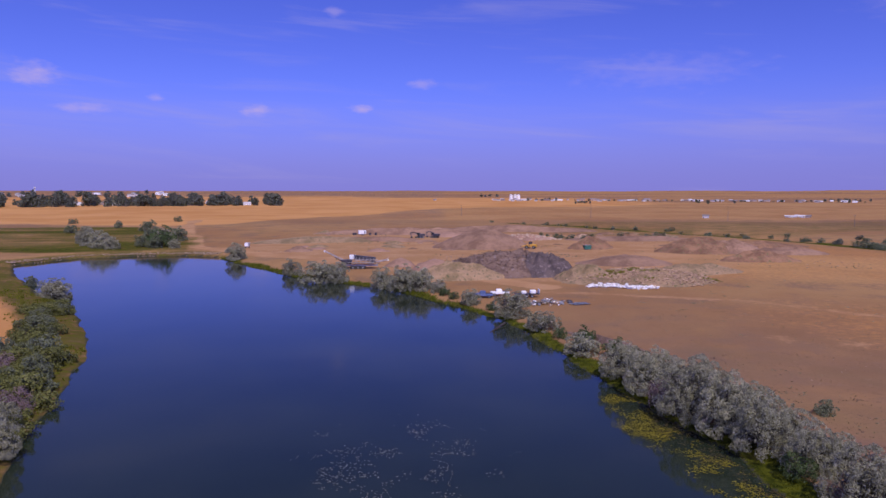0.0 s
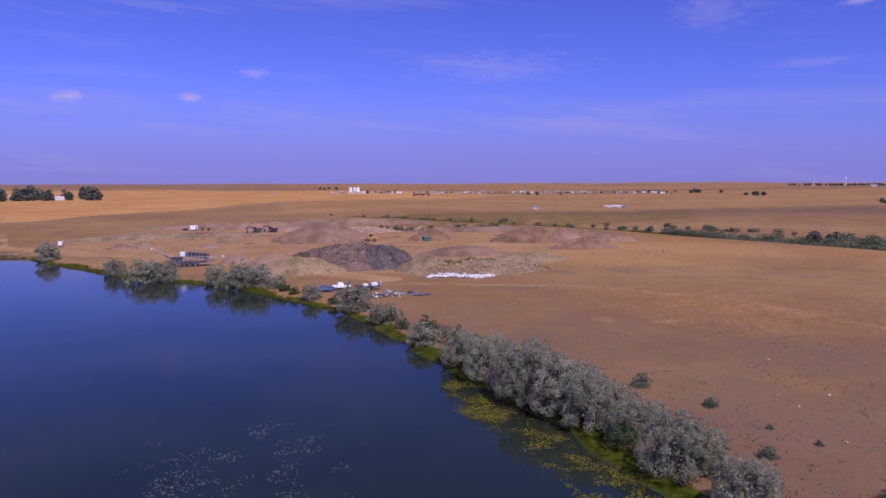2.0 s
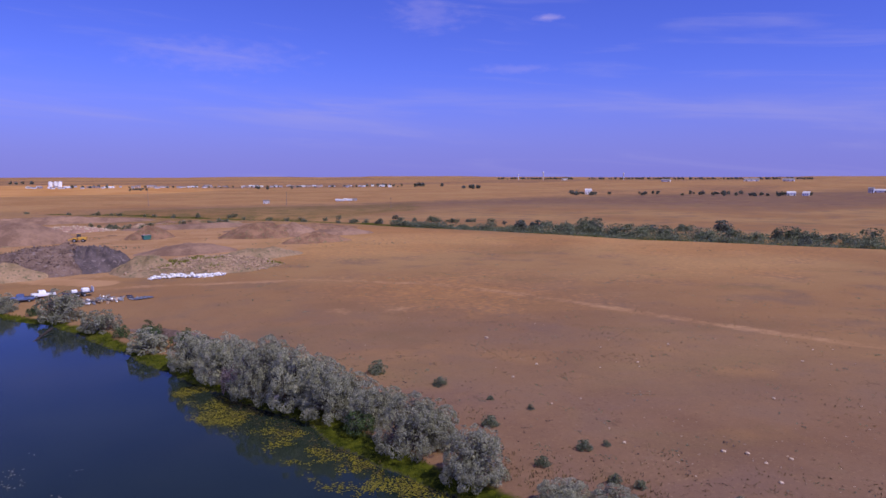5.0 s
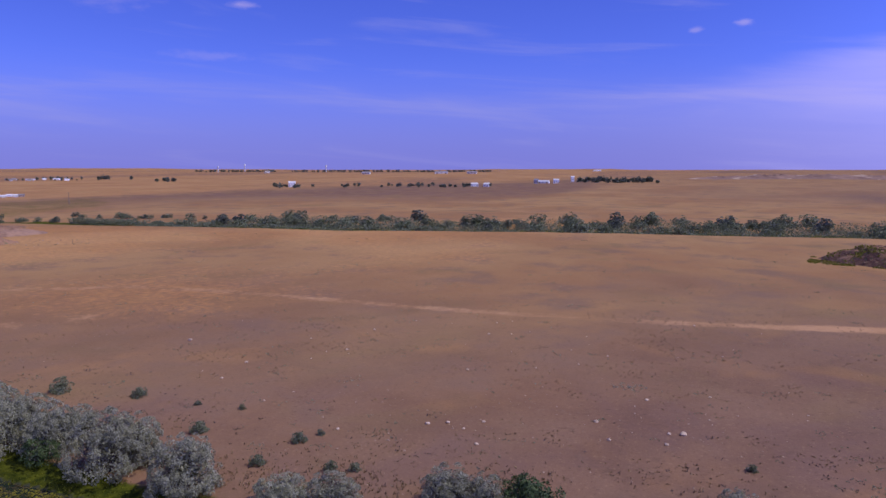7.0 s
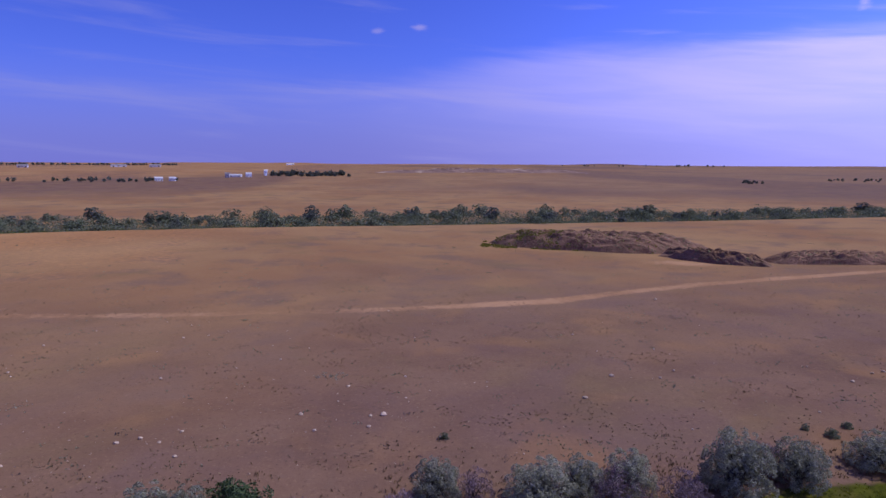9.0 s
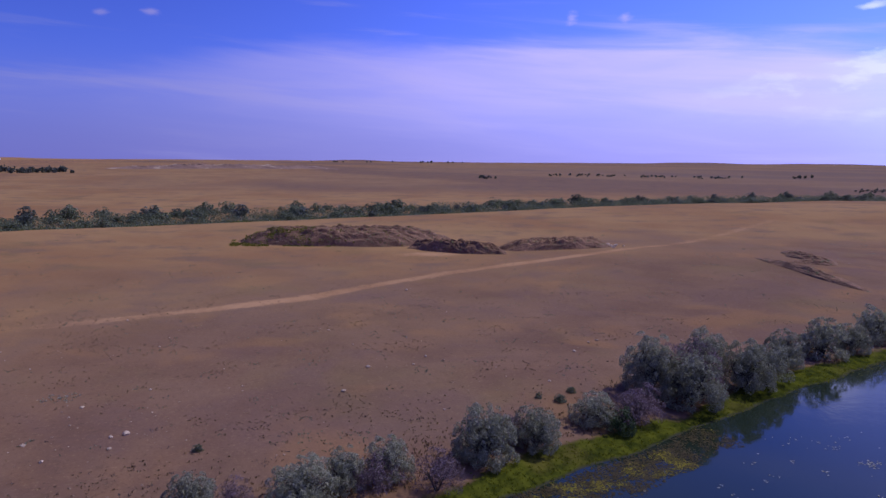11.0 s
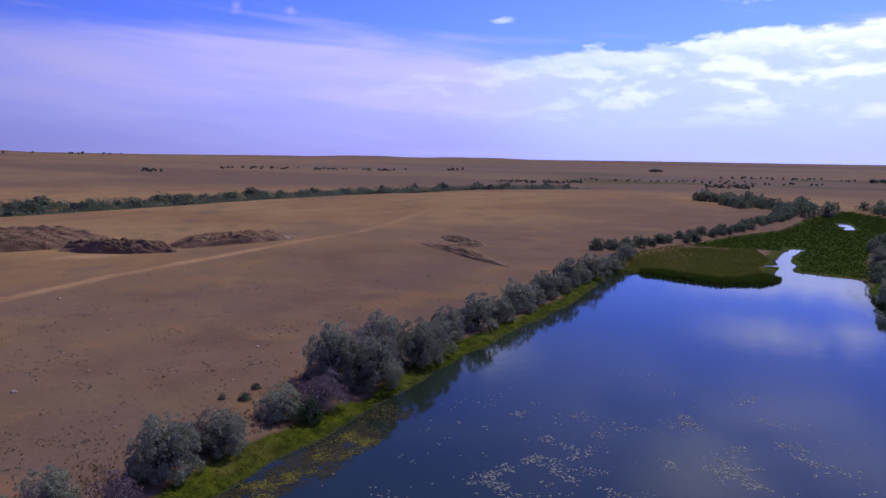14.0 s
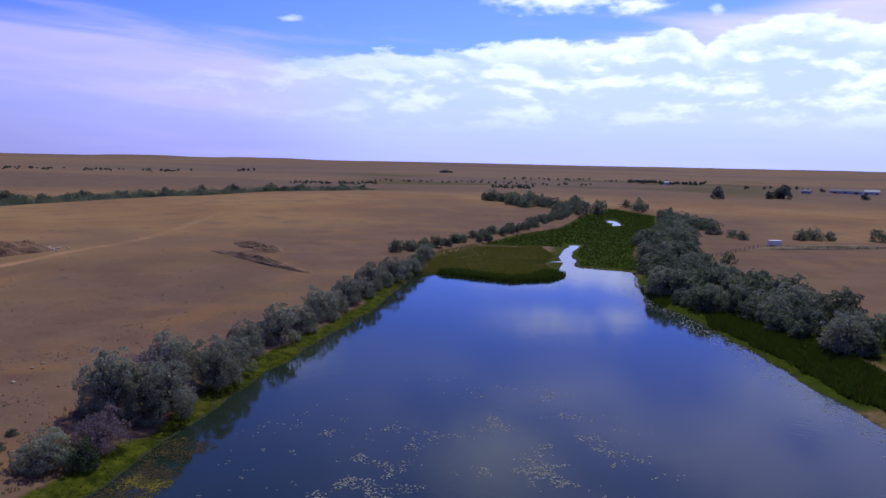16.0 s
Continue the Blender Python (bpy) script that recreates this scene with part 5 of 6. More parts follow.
heap("spoil_mound", 73, 345, 12, 8, 5.6, RED_DIRT, "dark soil heap with a green bin beside it", 12, 0.1, 0.3, 4.0, 10)
heap("spoil_mound", 119, 322, 21, 11, 6.5, RED_DIRT, "dark brown spoil heap at the pit edge", -6, 0.2, 0.3, 4.0, 11)
heap("spoil_mound", 133, 322, 16, 10, 5.6, DIRT, "brown spoil heap at the pit edge", 6, 0.2, 0.3, 4.0, 12)
heap("spoil_mound", 128, 282, 17, 7, 3.6, RED_DIRT, "low dark spoil heap with rubble", 0, 0.2, 0.5, 5.0, 13)
heap("spoil_mound", 155, 316, 22, 8, 2.4, DIRT, "long low brown spoil bank", 0, 0.3, 0.4, 5.0, 14)
heap("pit_bank", -25, 462, 60, 16, 2.8, DIRT, "long worn earth bank at the back of the pit", 4, 0.35, 0.7, 8.0, 15)
heap("pit_bank", 45, 492, 66, 16, 2.8, DIRT, "long worn earth bank at the back of the pit", -3, 0.35, 0.7, 8.0, 16)
heap("pit_bank", -70, 385, 36, 10, 2.6, WEEDY_DIRT, "weedy earth bank beside the pit road", 10, 0.3, 0.4, 6.0, 17)
heap("pit_bank", -35, 395, 34, 8, 1.9, DIRT, "worn earth bank beside the pit road", -8, 0.3, 0.4, 6.0, 18)
heap("pit_bank", 112, 402, 44, 10, 2.2, DIRT, "low brown earth bank behind the pit", 0, 0.3, 0.4, 6.0, 19)
heap("pit_bank", 150, 360, 40, 9, 2.4, RED_DIRT, "low dark earth bank behind the pit", -4, 0.3, 0.4, 6.0, 20)
heap("pale_mound", 45, 405, 22, 9, 2.6, PINK_DIRT, "pale heap of crushed concrete", 0, 0.25, 0.4, 7.0, 21)
heap("pale_mound", 84, 418, 5, 4, 2.8, TAN_BLOCK, "small pale heap of crushed limestone", 0, 0.05, 0.2, 4.0, 22)
heap("pale_mound", 2, 429, 16, 7, 2.6, PINK_DIRT, "pale pinkish heap of crushed concrete", 0, 0.2, 0.3, 6.0, 23)
heap("weedy_mound", 46, 222, 11, 10, 4.2, WEEDY_DIRT, "weedy tan soil heap beside the rubble", 0, 0.2, 0.4, 6.0, 24)
heap("weedy_mound", 86, 240, 20, 8, 2.8, WEEDY_DIRT, "low weedy bank beside the rubble", 18, 0.3, 0.4, 6.0, 25)

hrng = random.Random(33)
for k in range(64):
    x, y = hrng.uniform(-95, 150), hrng.uniform(325, 470)
    if min(math.dist((x, y), p) for p in ((43, 345), (-14, 417), (-5, 419), (-51, 440), (-97, 345), (70, 338))) < 13:
        continue
    w = 2.2 + 6 * hrng.random() ** 1.6
    heap("soil_mound", x, y, w, w * hrng.uniform(0.5, 0.9), w * hrng.uniform(0.14, 0.3), hrng.choice((DIRT, PINK_DIRT, WEEDY_DIRT, RED_DIRT)), "small tipped mound of brown soil", hrng.uniform(0, 180), 0.1, 0.5, 5.0, 60 + k, "heap", 10, 26)

# rubble dump: a low heap with tan rubble and a row of white blocks
RUB = (62, 222, 26, 19, 2.6, 8, 0.35, 26, 0.3, 5.0)
rubble = heap("rubble_mound", *RUB[:5], WEEDY_DIRT, "dumped rubble heap with white concrete blocks in front", 8, 0.35, 0.3, 5.0, 26)
rng = random.Random(11)
chunk_meshes = []
for k in range(4):
    bm = box((1.2, 0.8, 0.5), bevel=0.12, taper=0.8)
    for v in bm.verts:
        v.co += Vector((rng.uniform(-0.12, 0.12), rng.uniform(-0.1, 0.1), rng.uniform(-0.08, 0.08)))
    me = bpy.data.meshes.new("block")
    bm.to_mesh(me), bm.free()
    me.materials.append(WHITE_BLOCK)
    chunk_meshes.append(me)


def chunk(name, parent, x, y, z, s, meshes=chunk_meshes):
    ob = new(name, rng.choice(meshes))
    ob.parent = parent
    ob.matrix_parent_inverse = Matrix.Translation(parent.location).inverted()
    ob.matrix_basis = Matrix.LocRotScale((x, y, z), Euler((rng.uniform(-0.5, 0.5), rng.uniform(-0.5, 0.5), rng.uniform(0, 6.28))), (s, s, s))
    return ob


tan_meshes = []
for me in chunk_meshes:
    me = me.copy()
    me.materials.clear()
    me.materials.append(TAN_BLOCK)
    tan_meshes.append(me)
for k in range(240):
    f = rng.random()
    x, y = 43 + 19.5 * f + rng.uniform(-0.8, 0.8), 204.5 - 3.2 * f + 1.2 * math.sin(7 * f) + rng.uniform(-1.5, 1.5)
    chunk("white_block", rubble, x, y, float(on_heap(np.array([x]), np.array([y]), *RUB)[0]) + rng.uniform(0.1, 0.7), rng.uniform(0.3, 0.85))
for k in range(230):
    a, r = rng.uniform(0, 6.2832), math.sqrt(rng.random()) * 0.92
    x, y = 62 + 25 * r * math.cos(a), 222 + 17 * r * math.sin(a)
    chunk("rubble_block", rubble, x, y, float(on_heap(np.array([x]), np.array([y]), *RUB)[0]) + 0.1, rng.uniform(0.35, 0.95), tan_meshes)
x, y = spread(1500, (36, 90, 203, 244), lambda x, y: step(1.0, 0.7, np.hypot((x - 63) / 27, (y - 221) / 18)), 41)
scatter_stones("rubble_scree", x, y, on_heap(x, y, *RUB) + 0.1, 0.75, TAN_BLOCK, "tan broken rubble over the dump", 42)
x, y = spread(5000, (36, 90, 204, 244), lambda x, y: step(1.05, 0.6, np.hypot((x - 64) / 27, (y - 224) / 17)) * step(0.0, 0.4, rough_noise(x, y, 7, 73, 2)) * step(206, 216, y), 74)
blades("rubble_weeds", x, y, on_heap(x, y, *RUB), 0.6, 0.3, MARSH_LEAF, "olive weeds growing over the rubble", 75, 3, 0.6)
x, y = spread(2600, (-2, 48, 228, 262), lambda x, y: step(1.0, 0.7, np.hypot((x - 24) / 24, (y - 243) / 16)), 43)
scatter_stones("millings_lumps", x, y, on_heap(x, y, 22, 243, 24, 17, 7.0, 8, 0.25, 3, 0.35, 6.0) + 0.1, 0.45, DARK_DIRT, "dark broken asphalt lumps on the heap", 44)
x, y = spread(700, (25, 75, 395, 420), lambda x, y: step(1.1, 0.7, np.hypot((x - 48) / 24, (y - 406) / 10)), 45)
scatter_stones("concrete_scree", x, y, on_heap(x, y, 45, 405, 22, 9, 2.6, 0, 0.25, 21, 0.4, 7.0) + 0.1, 0.9, STONE, "broken concrete strewn over a heap", 46)
x, y = spread(2600, (-100, 160, 260, 470), lambda x, y: step(0.0, 0.6, rough_noise(x, y, 25, 71, 2)), 47)
scatter_stones("pit_stones", x, y, land(x, y) + 0.1, 0.5, TAN_BLOCK, "loose stones on the pit floor", 48)


x, y = spread(9000, (-110, 165, 255, 480), lambda x, y: step(0.15, 0.55, rough_noise(x, y, 18, 87, 3)) * 0.7, 55)
blades("pit_weeds", x, y, land(x, y), 0.5, 0.2, MIXED_LEAF, "scattered olive weeds on the pit floor", 56, 3, 0.6)


DUSTY_STEEL = material("dusty_steel", (0.26, 0.215, 0.20), (0.42, 0.36, 0.34), 0.6, 6, 0.8, 0.2)


def screening_plant():
    """Mobile plant: a long sloping screen frame on tracks, a white power unit, a stacker and a tail belt."""
    ob = stand("screening_plant", -30.5, 254, 6, "dark steel mobile screening plant with an inclined conveyor", "machine")
    bm = box((13.5, 0.3, 0.5), (0, -1.3, 1.3))
    box((13.5, 0.3, 0.5), (0, 1.3, 1.3), bm=bm)
    for x in (-6, -3, 0, 3, 6):
        box((0.25, 2.6, 0.35), (x, 0, 1.3), bm=bm)
    part("chassis", bm, STEEL, ob)
    for y in (-1.5, 1.5):
        tr = part("track", box((5.6, 0.6, 1.0), (-0.5, y, 0.5), bevel=0.35), TYRE, ob)
        for x in (-2.3, -0.5, 1.3):
            part("roller", rod((x, y - 0.35, 0.5), (x, y + 0.35, 0.5), 0.32), STEEL, tr)
    part("power_unit", box((2.4, 1.8, 1.5), (-2.4, 0.9, 4.2), bevel=0.1), WHITE_PAINT, ob, "white power unit housing")
    sc = part("screen_box", box((7.6, 2.2, 1.5), (2.0, 0, 3.6), (0, 7, 0), bevel=0.06), DARK_STEEL, ob, "dark steel screen box")
    for k in range(6):
        part("rib", box((0.2, 2.4, 1.6), (-1.2 + 1.28 * k, 0, 4.0 - 0.157 * k), (0, 7, 0)), STEEL, sc)
    part("deck_rim", box((8.0, 2.5, 0.2), (2.0, 0, 4.42), (0, 7, 0)), DARK_STEEL, sc)
    part("hopper", box((3.2, 2.6, 1.6), (-4.6, -0.2, 2.6), taper=1.3), DARK_STEEL, ob)
    tr = rod((-6, -1.6, 1.6), (6.2, -1.6, 1.6), 0.14)
    for k in range(7):
        rod((-5.5 + 1.7 * k, -1.6, 1.6), (-4.6 + 1.7 * k, -1.6, 3.3), 0.1, 6, bm=tr)
        rod((-4.6 + 1.7 * k, -1.6, 3.3), (-3.8 + 1.7 * k, -1.6, 1.6), 0.1, 6, bm=tr)
    rod((-5.6, -1.6, 3.3), (6.6, -1.6, 3.3), 0.14, bm=tr)
    part("side_truss", tr, DUSTY_STEEL, ob, "pale dusty side truss")
    part("walkway", box((9.5, 0.9, 0.14), (0.6, -2.1, 2.4)), STEEL, ob)
    for end, z, wide in (((-12.5, 0.4), 6.4, 0.5), ((10.4, -0.6), 3.2, 0.45)):
        s = 1 if end[0] > 0 else -1
        run, mid = abs(end[0]) - 3.5, (end[0] + 3.5 * s) / 2
        tilt = -s * math.degrees(math.atan2(z - 1.9, run))
        belt = part("conveyor", box((math.hypot(run, z - 1.9), 1.1, 0.3), (mid, end[1], (1.9 + z) / 2), (0, tilt, 0)), BELT, ob)
        for y in (-wide - 0.12, wide + 0.12):
            part("conveyor_rail", box((math.hypot(run, z - 1.9), 0.16, 0.42), (mid, end[1] + y, (1.9 + z) / 2 + 0.1), (0, tilt, 0)), DUSTY_STEEL, belt)
        part("prop", rod((4 * s, end[1], 1.2), (end[0] * 0.72, end[1], z * 0.66), 0.12), DARK_STEEL, belt)
        part("head_drum", rod((end[0], end[1] - 0.6, z), (end[0], end[1] + 0.6, z), 0.34), WHITE_PAINT, belt)


def wheel_loader(x, y, turn):
    ob = stand("wheel_loader", x, y, turn, "yellow wheel loader parked on the pit floor", "loader")
    part("rear_body", box((3.2, 2.2, 1.3), (-1.8, 0, 1.7), bevel=0.15), YELLOW_PAINT, ob)
    part("front_frame", box((1.8, 1.5, 0.9), (1.2, 0, 1.3), bevel=0.1), YELLOW_PAINT, ob)
    cab = part("cab", box((1.5, 1.6, 1.5), (-0.4, 0, 3.0), bevel=0.08, taper=0.9), DARK_GLASS, ob, "dark glazed cab")
    part("cab_roof", box((1.7, 1.8, 0.16), (-0.4, 0, 3.8)), YELLOW_PAINT, cab)
    for s in (-0.6, 0.6):
        part("lift_arm", box((3.0, 0.22, 0.4), (2.4, s, 1.5), (0, 18, 0)), YELLOW_PAINT, ob)
    bk = box((0.15, 2.8, 1.2), (4.1, 0, 0.75), (0, -12, 0))
    box((1.1, 2.8, 0.12), (4.6, 0, 0.2), bm=bk)
    for s in (-1.4, 1.4):
        box((1.1, 0.1, 1.0), (4.6, s, 0.65), bm=bk)
    part("bucket", bk, DARK_STEEL, ob)
    part("exhaust", rod((-2.4, 0.5, 2.3), (-2.4, 0.5, 3.3), 0.08), STEEL, ob)
    for wx in (-2.2, 1.3):
        for wy in (-1.1, 1.1):
            wheel(ob, (wx, wy, 0.8), 0.8, 0.6)


def excavator(x, y, turn, paint, label, curl=0.0):
    ob = stand("excavator", x, y, turn, label, "excavator", "excavators in the pit")
    for s in (-1.3, 1.3):
        tr = part("track", box((4.6, 0.6, 0.95), (0, s, 0.48), bevel=0.3), TYRE, ob)
        for wx in (-1.7, 0, 1.7):
            part("roller", rod((wx, s - 0.33, 0.42), (wx, s + 0.33, 0.42), 0.3), STEEL, tr)
    part("turntable", rod((0, 0, 0.8), (0, 0, 1.2), 1.0, 14), DARK_STEEL, ob)
    part("house", box((3.4, 2.7, 1.3), (-0.8, 0, 1.85), bevel=0.12), paint, ob)
    part("counterweight", box((0.8, 2.7, 1.3), (-2.7, 0, 1.9), bevel=0.25), DARK_STEEL, ob)
    cab = part("cab", box((1.5, 1.0, 1.7), (0.9, 0.8, 2.3), bevel=0.08, taper=0.92), DARK_GLASS, ob)
    part("cab_roof", box((1.5, 1.05, 0.12), (0.85, 0.8, 3.2)), paint, cab)
    boom = part("boom", box((3.6, 0.4, 0.55), (2.0, -0.2, 3.0), (0, -26, 0)), paint, ob)
    part("boom", box((2.8, 0.38, 0.5), (4.6, -0.2, 3.4), (0, 16, 0)), paint, ob)
    part("ram", rod((1.2, -0.2, 1.9), (3.0, -0.2, 3.3), 0.1), STEEL, boom)
    stick = part("stick", box((0.35, 0.32, 2.4), (5.7 - curl, -0.2, 2.0), (0, 14, 0)), paint, ob)
    part("bucket", box((1.0, 1.2, 0.9), (5.3 - curl, -0.2, 0.7), bevel=0.2, taper=0.75), DARK_STEEL, ob)
    part("link", rod((5.8, -0.2, 3.1), (5.4 - curl, -0.2, 1.2), 0.07), STEEL, stick)


def cargo_trailer(x, y, turn, size, label):
    l, w, h = size
    ob = stand("trailer", x, y, turn, label, "trailer")
    part("body", box((l, w, h), (0, 0, 0.9 + h / 2), bevel=0.08), WHITE_PAINT, ob)
    part("roof", box((l + 0.1, w + 0.1, 0.1), (0, 0, 0.95 + h)), WHITE_PAINT, ob)
    part("door", box((0.9, 0.05, h * 0.8), (0.3 * l, -w / 2 - 0.02, 0.9 + h * 0.45)), STEEL, ob)
    part("drawbar", rod((-l / 2, 0, 0.7), (-l / 2 - 1.4, 0, 0.6), 0.07), DARK_STEEL, ob)
    for wy in (-w / 2, w / 2):
        wheel(ob, (0.5, wy, 0.42), 0.42, 0.25)


screening_plant()
wheel_loader(43, 345, 160)
excavator(-14, 417, 200, DARK_STEEL, "dark tracked excavator working at a heap", 0.4)
excavator(-5, 419, 150, DARK_STEEL, "dark tracked excavator with its boom raised")
cargo_trailer(-51, 440, 20, (4.6, 2.3, 2.2), "white box trailer standing in the pit")
for x, y in ((-56.5, 441), (-55.4, 442), (-46.0, 440.5), (-42.5, 441)):
    drum = stand("oil_drum", x, y, 0, "dark rusty oil drum beside the trailer", "drum", "drums by the trailer")
    part("shell", rod((0, 0, 0), (0, 0, 1.5), 0.7, 14), DARK_STEEL, drum)
    part("hoop", rod((0, 0, 0.5), (0, 0, 0.6), 0.74, 14), STEEL, drum)
    part("lid", rod((0, 0, 1.5), (0, 0, 1.56), 0.66, 14), DARK_STEEL, drum)
cargo_trailer(-97, 345, 80, (2.2, 1.6, 1.7), "small white box trailer beside the pond road")
bin_ = stand("waste_bin", 70, 338, 15, "teal steel waste bin beside a soil heap", "bin")
TEAL = material("teal_paint", (0.03, 0.12, 0.10), (0.05, 0.17, 0.14), 1, 6, 0.6, 0.1)
part("body", box((3.2, 2.0, 2.0), (0, 0, 1.2), taper=1.12), TEAL, bin_)
part("rim", box((3.7, 2.4, 0.15), (0, 0, 2.2)), STEEL, bin_)
part("skid", box((2.8, 0.2, 0.25), (0, -0.7, 0.12)), DARK_STEEL, bin_)
part("skid", box((2.8, 0.2, 0.25), (0, 0.7, 0.12)), DARK_STEEL, bin_)


def pickup(x, y, turn, paint, label):
    ob = stand("old_pickup", x, y, turn, label, "pickup", "scrap vehicles by the bank")
    part("body", box((5.0, 1.8, 0.7), (0, 0, 0.85), bevel=0.12), paint, ob)
    cab = part("cab", box((1.7, 1.65, 0.7), (0.3, 0, 1.5), bevel=0.1, taper=0.85), paint, ob)
    part("windscreen", box((0.06, 1.4, 0.5), (1.1, 0, 1.5), (0, -22, 0)), DARK_GLASS, cab)
    part("side_window", box((1.1, 0.05, 0.4), (0.3, -0.78, 1.55)), DARK_GLASS, cab)
    part("bed_floor", box((1.9, 1.5, 0.08), (-1.5, 0, 1.24)), DARK_STEEL, ob)
    for wx in (-1.6, 1.6):
        for wy in (-0.85, 0.85):
            wheel(ob, (wx, wy, 0.38), 0.38, 0.24)


pickup(11, 187, 170, BLUE_PAINT, "old blue pickup parked in the scrap by the bank")
pickup(15.5, 188.5, 185, WHITE_PAINT, "old white pickup parked in the scrap by the bank")
flat = stand("flatbed_trailer", 22.5, 185.5, 186, "flatbed trailer loaded with white scrap", "trailer")
part("deck", box((6.5, 2.2, 0.2), (0, 0, 0.95)), DARK_STEEL, flat)
part("headboard", box((0.12, 2.2, 1.2), (-3.2, 0, 1.6)), WHITE_PAINT, flat)
part("load", box((1.6, 1.5, 0.9), (-1.6, 0, 1.5), bevel=0.15), WHITE_PAINT, flat)
part("load", box((1.3, 1.2, 0.7), (0.9, 0.2, 1.4), bevel=0.15), WHITE_BLOCK, flat)
for wx in (-1.2, 0.2):
    for wy in (-1.0, 1.0):
        wheel(flat, (wx, wy, 0.42), 0.42, 0.25)
scrap = stand("scrap_pile", 26, 175, 0, "pile of white and grey scrap panels and pipes", "scrap pile")
for k in range(110):
    x, y = rng.gauss(0, 2.8), rng.gauss(0, 2.0)
    mat = rng.choice((WHITE_PAINT, WHITE_BLOCK, STEEL, STEEL, DARK_STEEL, TAN_BLOCK, TAN_BLOCK, TIMBER))
    s = rng.uniform(0.25, 0.75)
    part("scrap_piece", box((s * 1.8, s, 0.15 + 0.3 * rng.random()), (x * (1 + 0.3 * (y > 0)), y, 0.2 + max(0, 1.1 - 0.3 * math.hypot(x, y)) * rng.random()), (rng.uniform(-25, 25), rng.uniform(-25, 25), rng.uniform(0, 180)), 0.04), mat, scrap)
tarp = stand("tarpaulin", 34.5, 174, 20, "crumpled blue-grey tarpaulin on the ground", "tarpaulin")
bm = bmesh.new()
bmesh.ops.create_grid(bm, x_segments=14, y_segments=10, size=1.0)
for v in bm.verts:
    v.co = (v.co.x * 2.4, v.co.y * 1.5, 0.12 + 0.55 * abs(noise.noise(v.co * 2.3)) * (1.2 - v.co.length * 0.6))
part("sheet", bm, material("blue_grey_sheet", (0.07, 0.075, 0.10), (0.13, 0.135, 0.17), 1, 6, 0.6, 0.2), tarp)
heap("earth_berm", 31, 132, 13, 1.6, 0.9, DARK_DIRT, "low dark earth berm above the bank", -64, 0.3, 0.3, 6.0, 30, "berm")

log = stand("fallen_log", 0, 0, 0, "dark fallen log reaching into the water", "log")
log.matrix_world = Matrix.Identity(4)
bm = rod((13.8, 154.0, 0.6), (9.9, 146.0, -0.12), 0.24, 9, 0.14)
part("stem", bm, material("wet_log", (0.03, 0.022, 0.018), (0.07, 0.055, 0.045), 2, 12, 0.7, 0.5), log)
part("branch", rod((12.0, 150.3, 0.2), (11.0, 151.2, 0.7), 0.07, 6, 0.03), BARK, log)
part("branch", rod((11.2, 148.6, 0.05), (12.0, 147.8, 0.5), 0.06, 6, 0.03), BARK, log)

# ---- spoil banks on the east range ----
SPOIL = (245, -24, 38, 13, 4.9, 78, 0.62, 31, 0.3, 12.0)
heap("spoil_bank", *SPOIL[:5], RED_DIRT, "long steep dark red spoil bank with weedy top", 78, 0.62, 0.3, 12.0, 31, "earth bank", 60, 230)
heap("spoil_bank", 215, -56, 19, 5.5, 2.7, RED_DIRT, "low dark spoil bank end beside the track", 48, 0.6, 0.6, 12.0, 32, "earth bank", 36, 130)
heap("spoil_bank", 212, -88, 20, 6.5, 2.8, RED_DIRT, "low red spoil bank beside the track", 84, 0.6, 0.5, 12.0, 33, "earth bank", 36, 130)
x, y = spread(1600, (220, 262, -70, 25), lambda x, y: (np.abs((x - 245) * 0.97 + (y + 22) * -0.21) < 10) * (y < 12) * (y > -58) * 0.6, 51)
scatter_stones("spoil_stones", x, y, on_heap(x, y, *SPOIL) + 0.05, 0.38, TAN_BLOCK, "tan stones along the spoil bank top", 52)
x, y = spread(14000, (220, 262, -70, 25), lambda x, y: (np.abs((x - 245) * 0.97 + (y + 22) * -0.21) < 12) * (y < 15) * (y > -58) * (0.06 + step(-28, 6, y)) * step(-0.3, 0.3, rough_noise(x, y, 5, 86, 2)), 53)
blades("spoil_weeds", x, y, on_heap(x, y, *SPOIL), 0.55, 0.32, MARSH_LEAF, "olive weeds on the spoil bank", 54, 3)
for k in range(34):
    x, y = 211 + rng.gauss(0, 2.2) - 0.25 * k / 10, -105 + rng.gauss(0, 3.0)
    s = rng.uniform(0.35, 0.85)
    ob = new("boulder", rng.choice(STONES))
    ob.matrix_world = Matrix.LocRotScale((x, y, height(x, y) + 0.25 * s), Euler((0, 0, rng.uniform(0, 6.28))), (s * 1.2, s, s))
    tagged(ob, "pale boulder dumped at the end of the spoil bank", "boulder", "boulders by the track")
for k, (x, y, l, w, h, t) in enumerate([(147, -129, 23, 2.6, 1.3, 174), (166, -147, 8, 3, 1.5, 20), (159, -142, 6, 2.5, 1.2, 60), (175, -150, 7, 3, 1.3, 0)]):
    heap("eroded_bank", x, y, l, w, h * 0.9, RED_DIRT, "low eroded earth bank on the slope", t, 0.3, 0.45, 6.0, 34 + k, "earth bank")

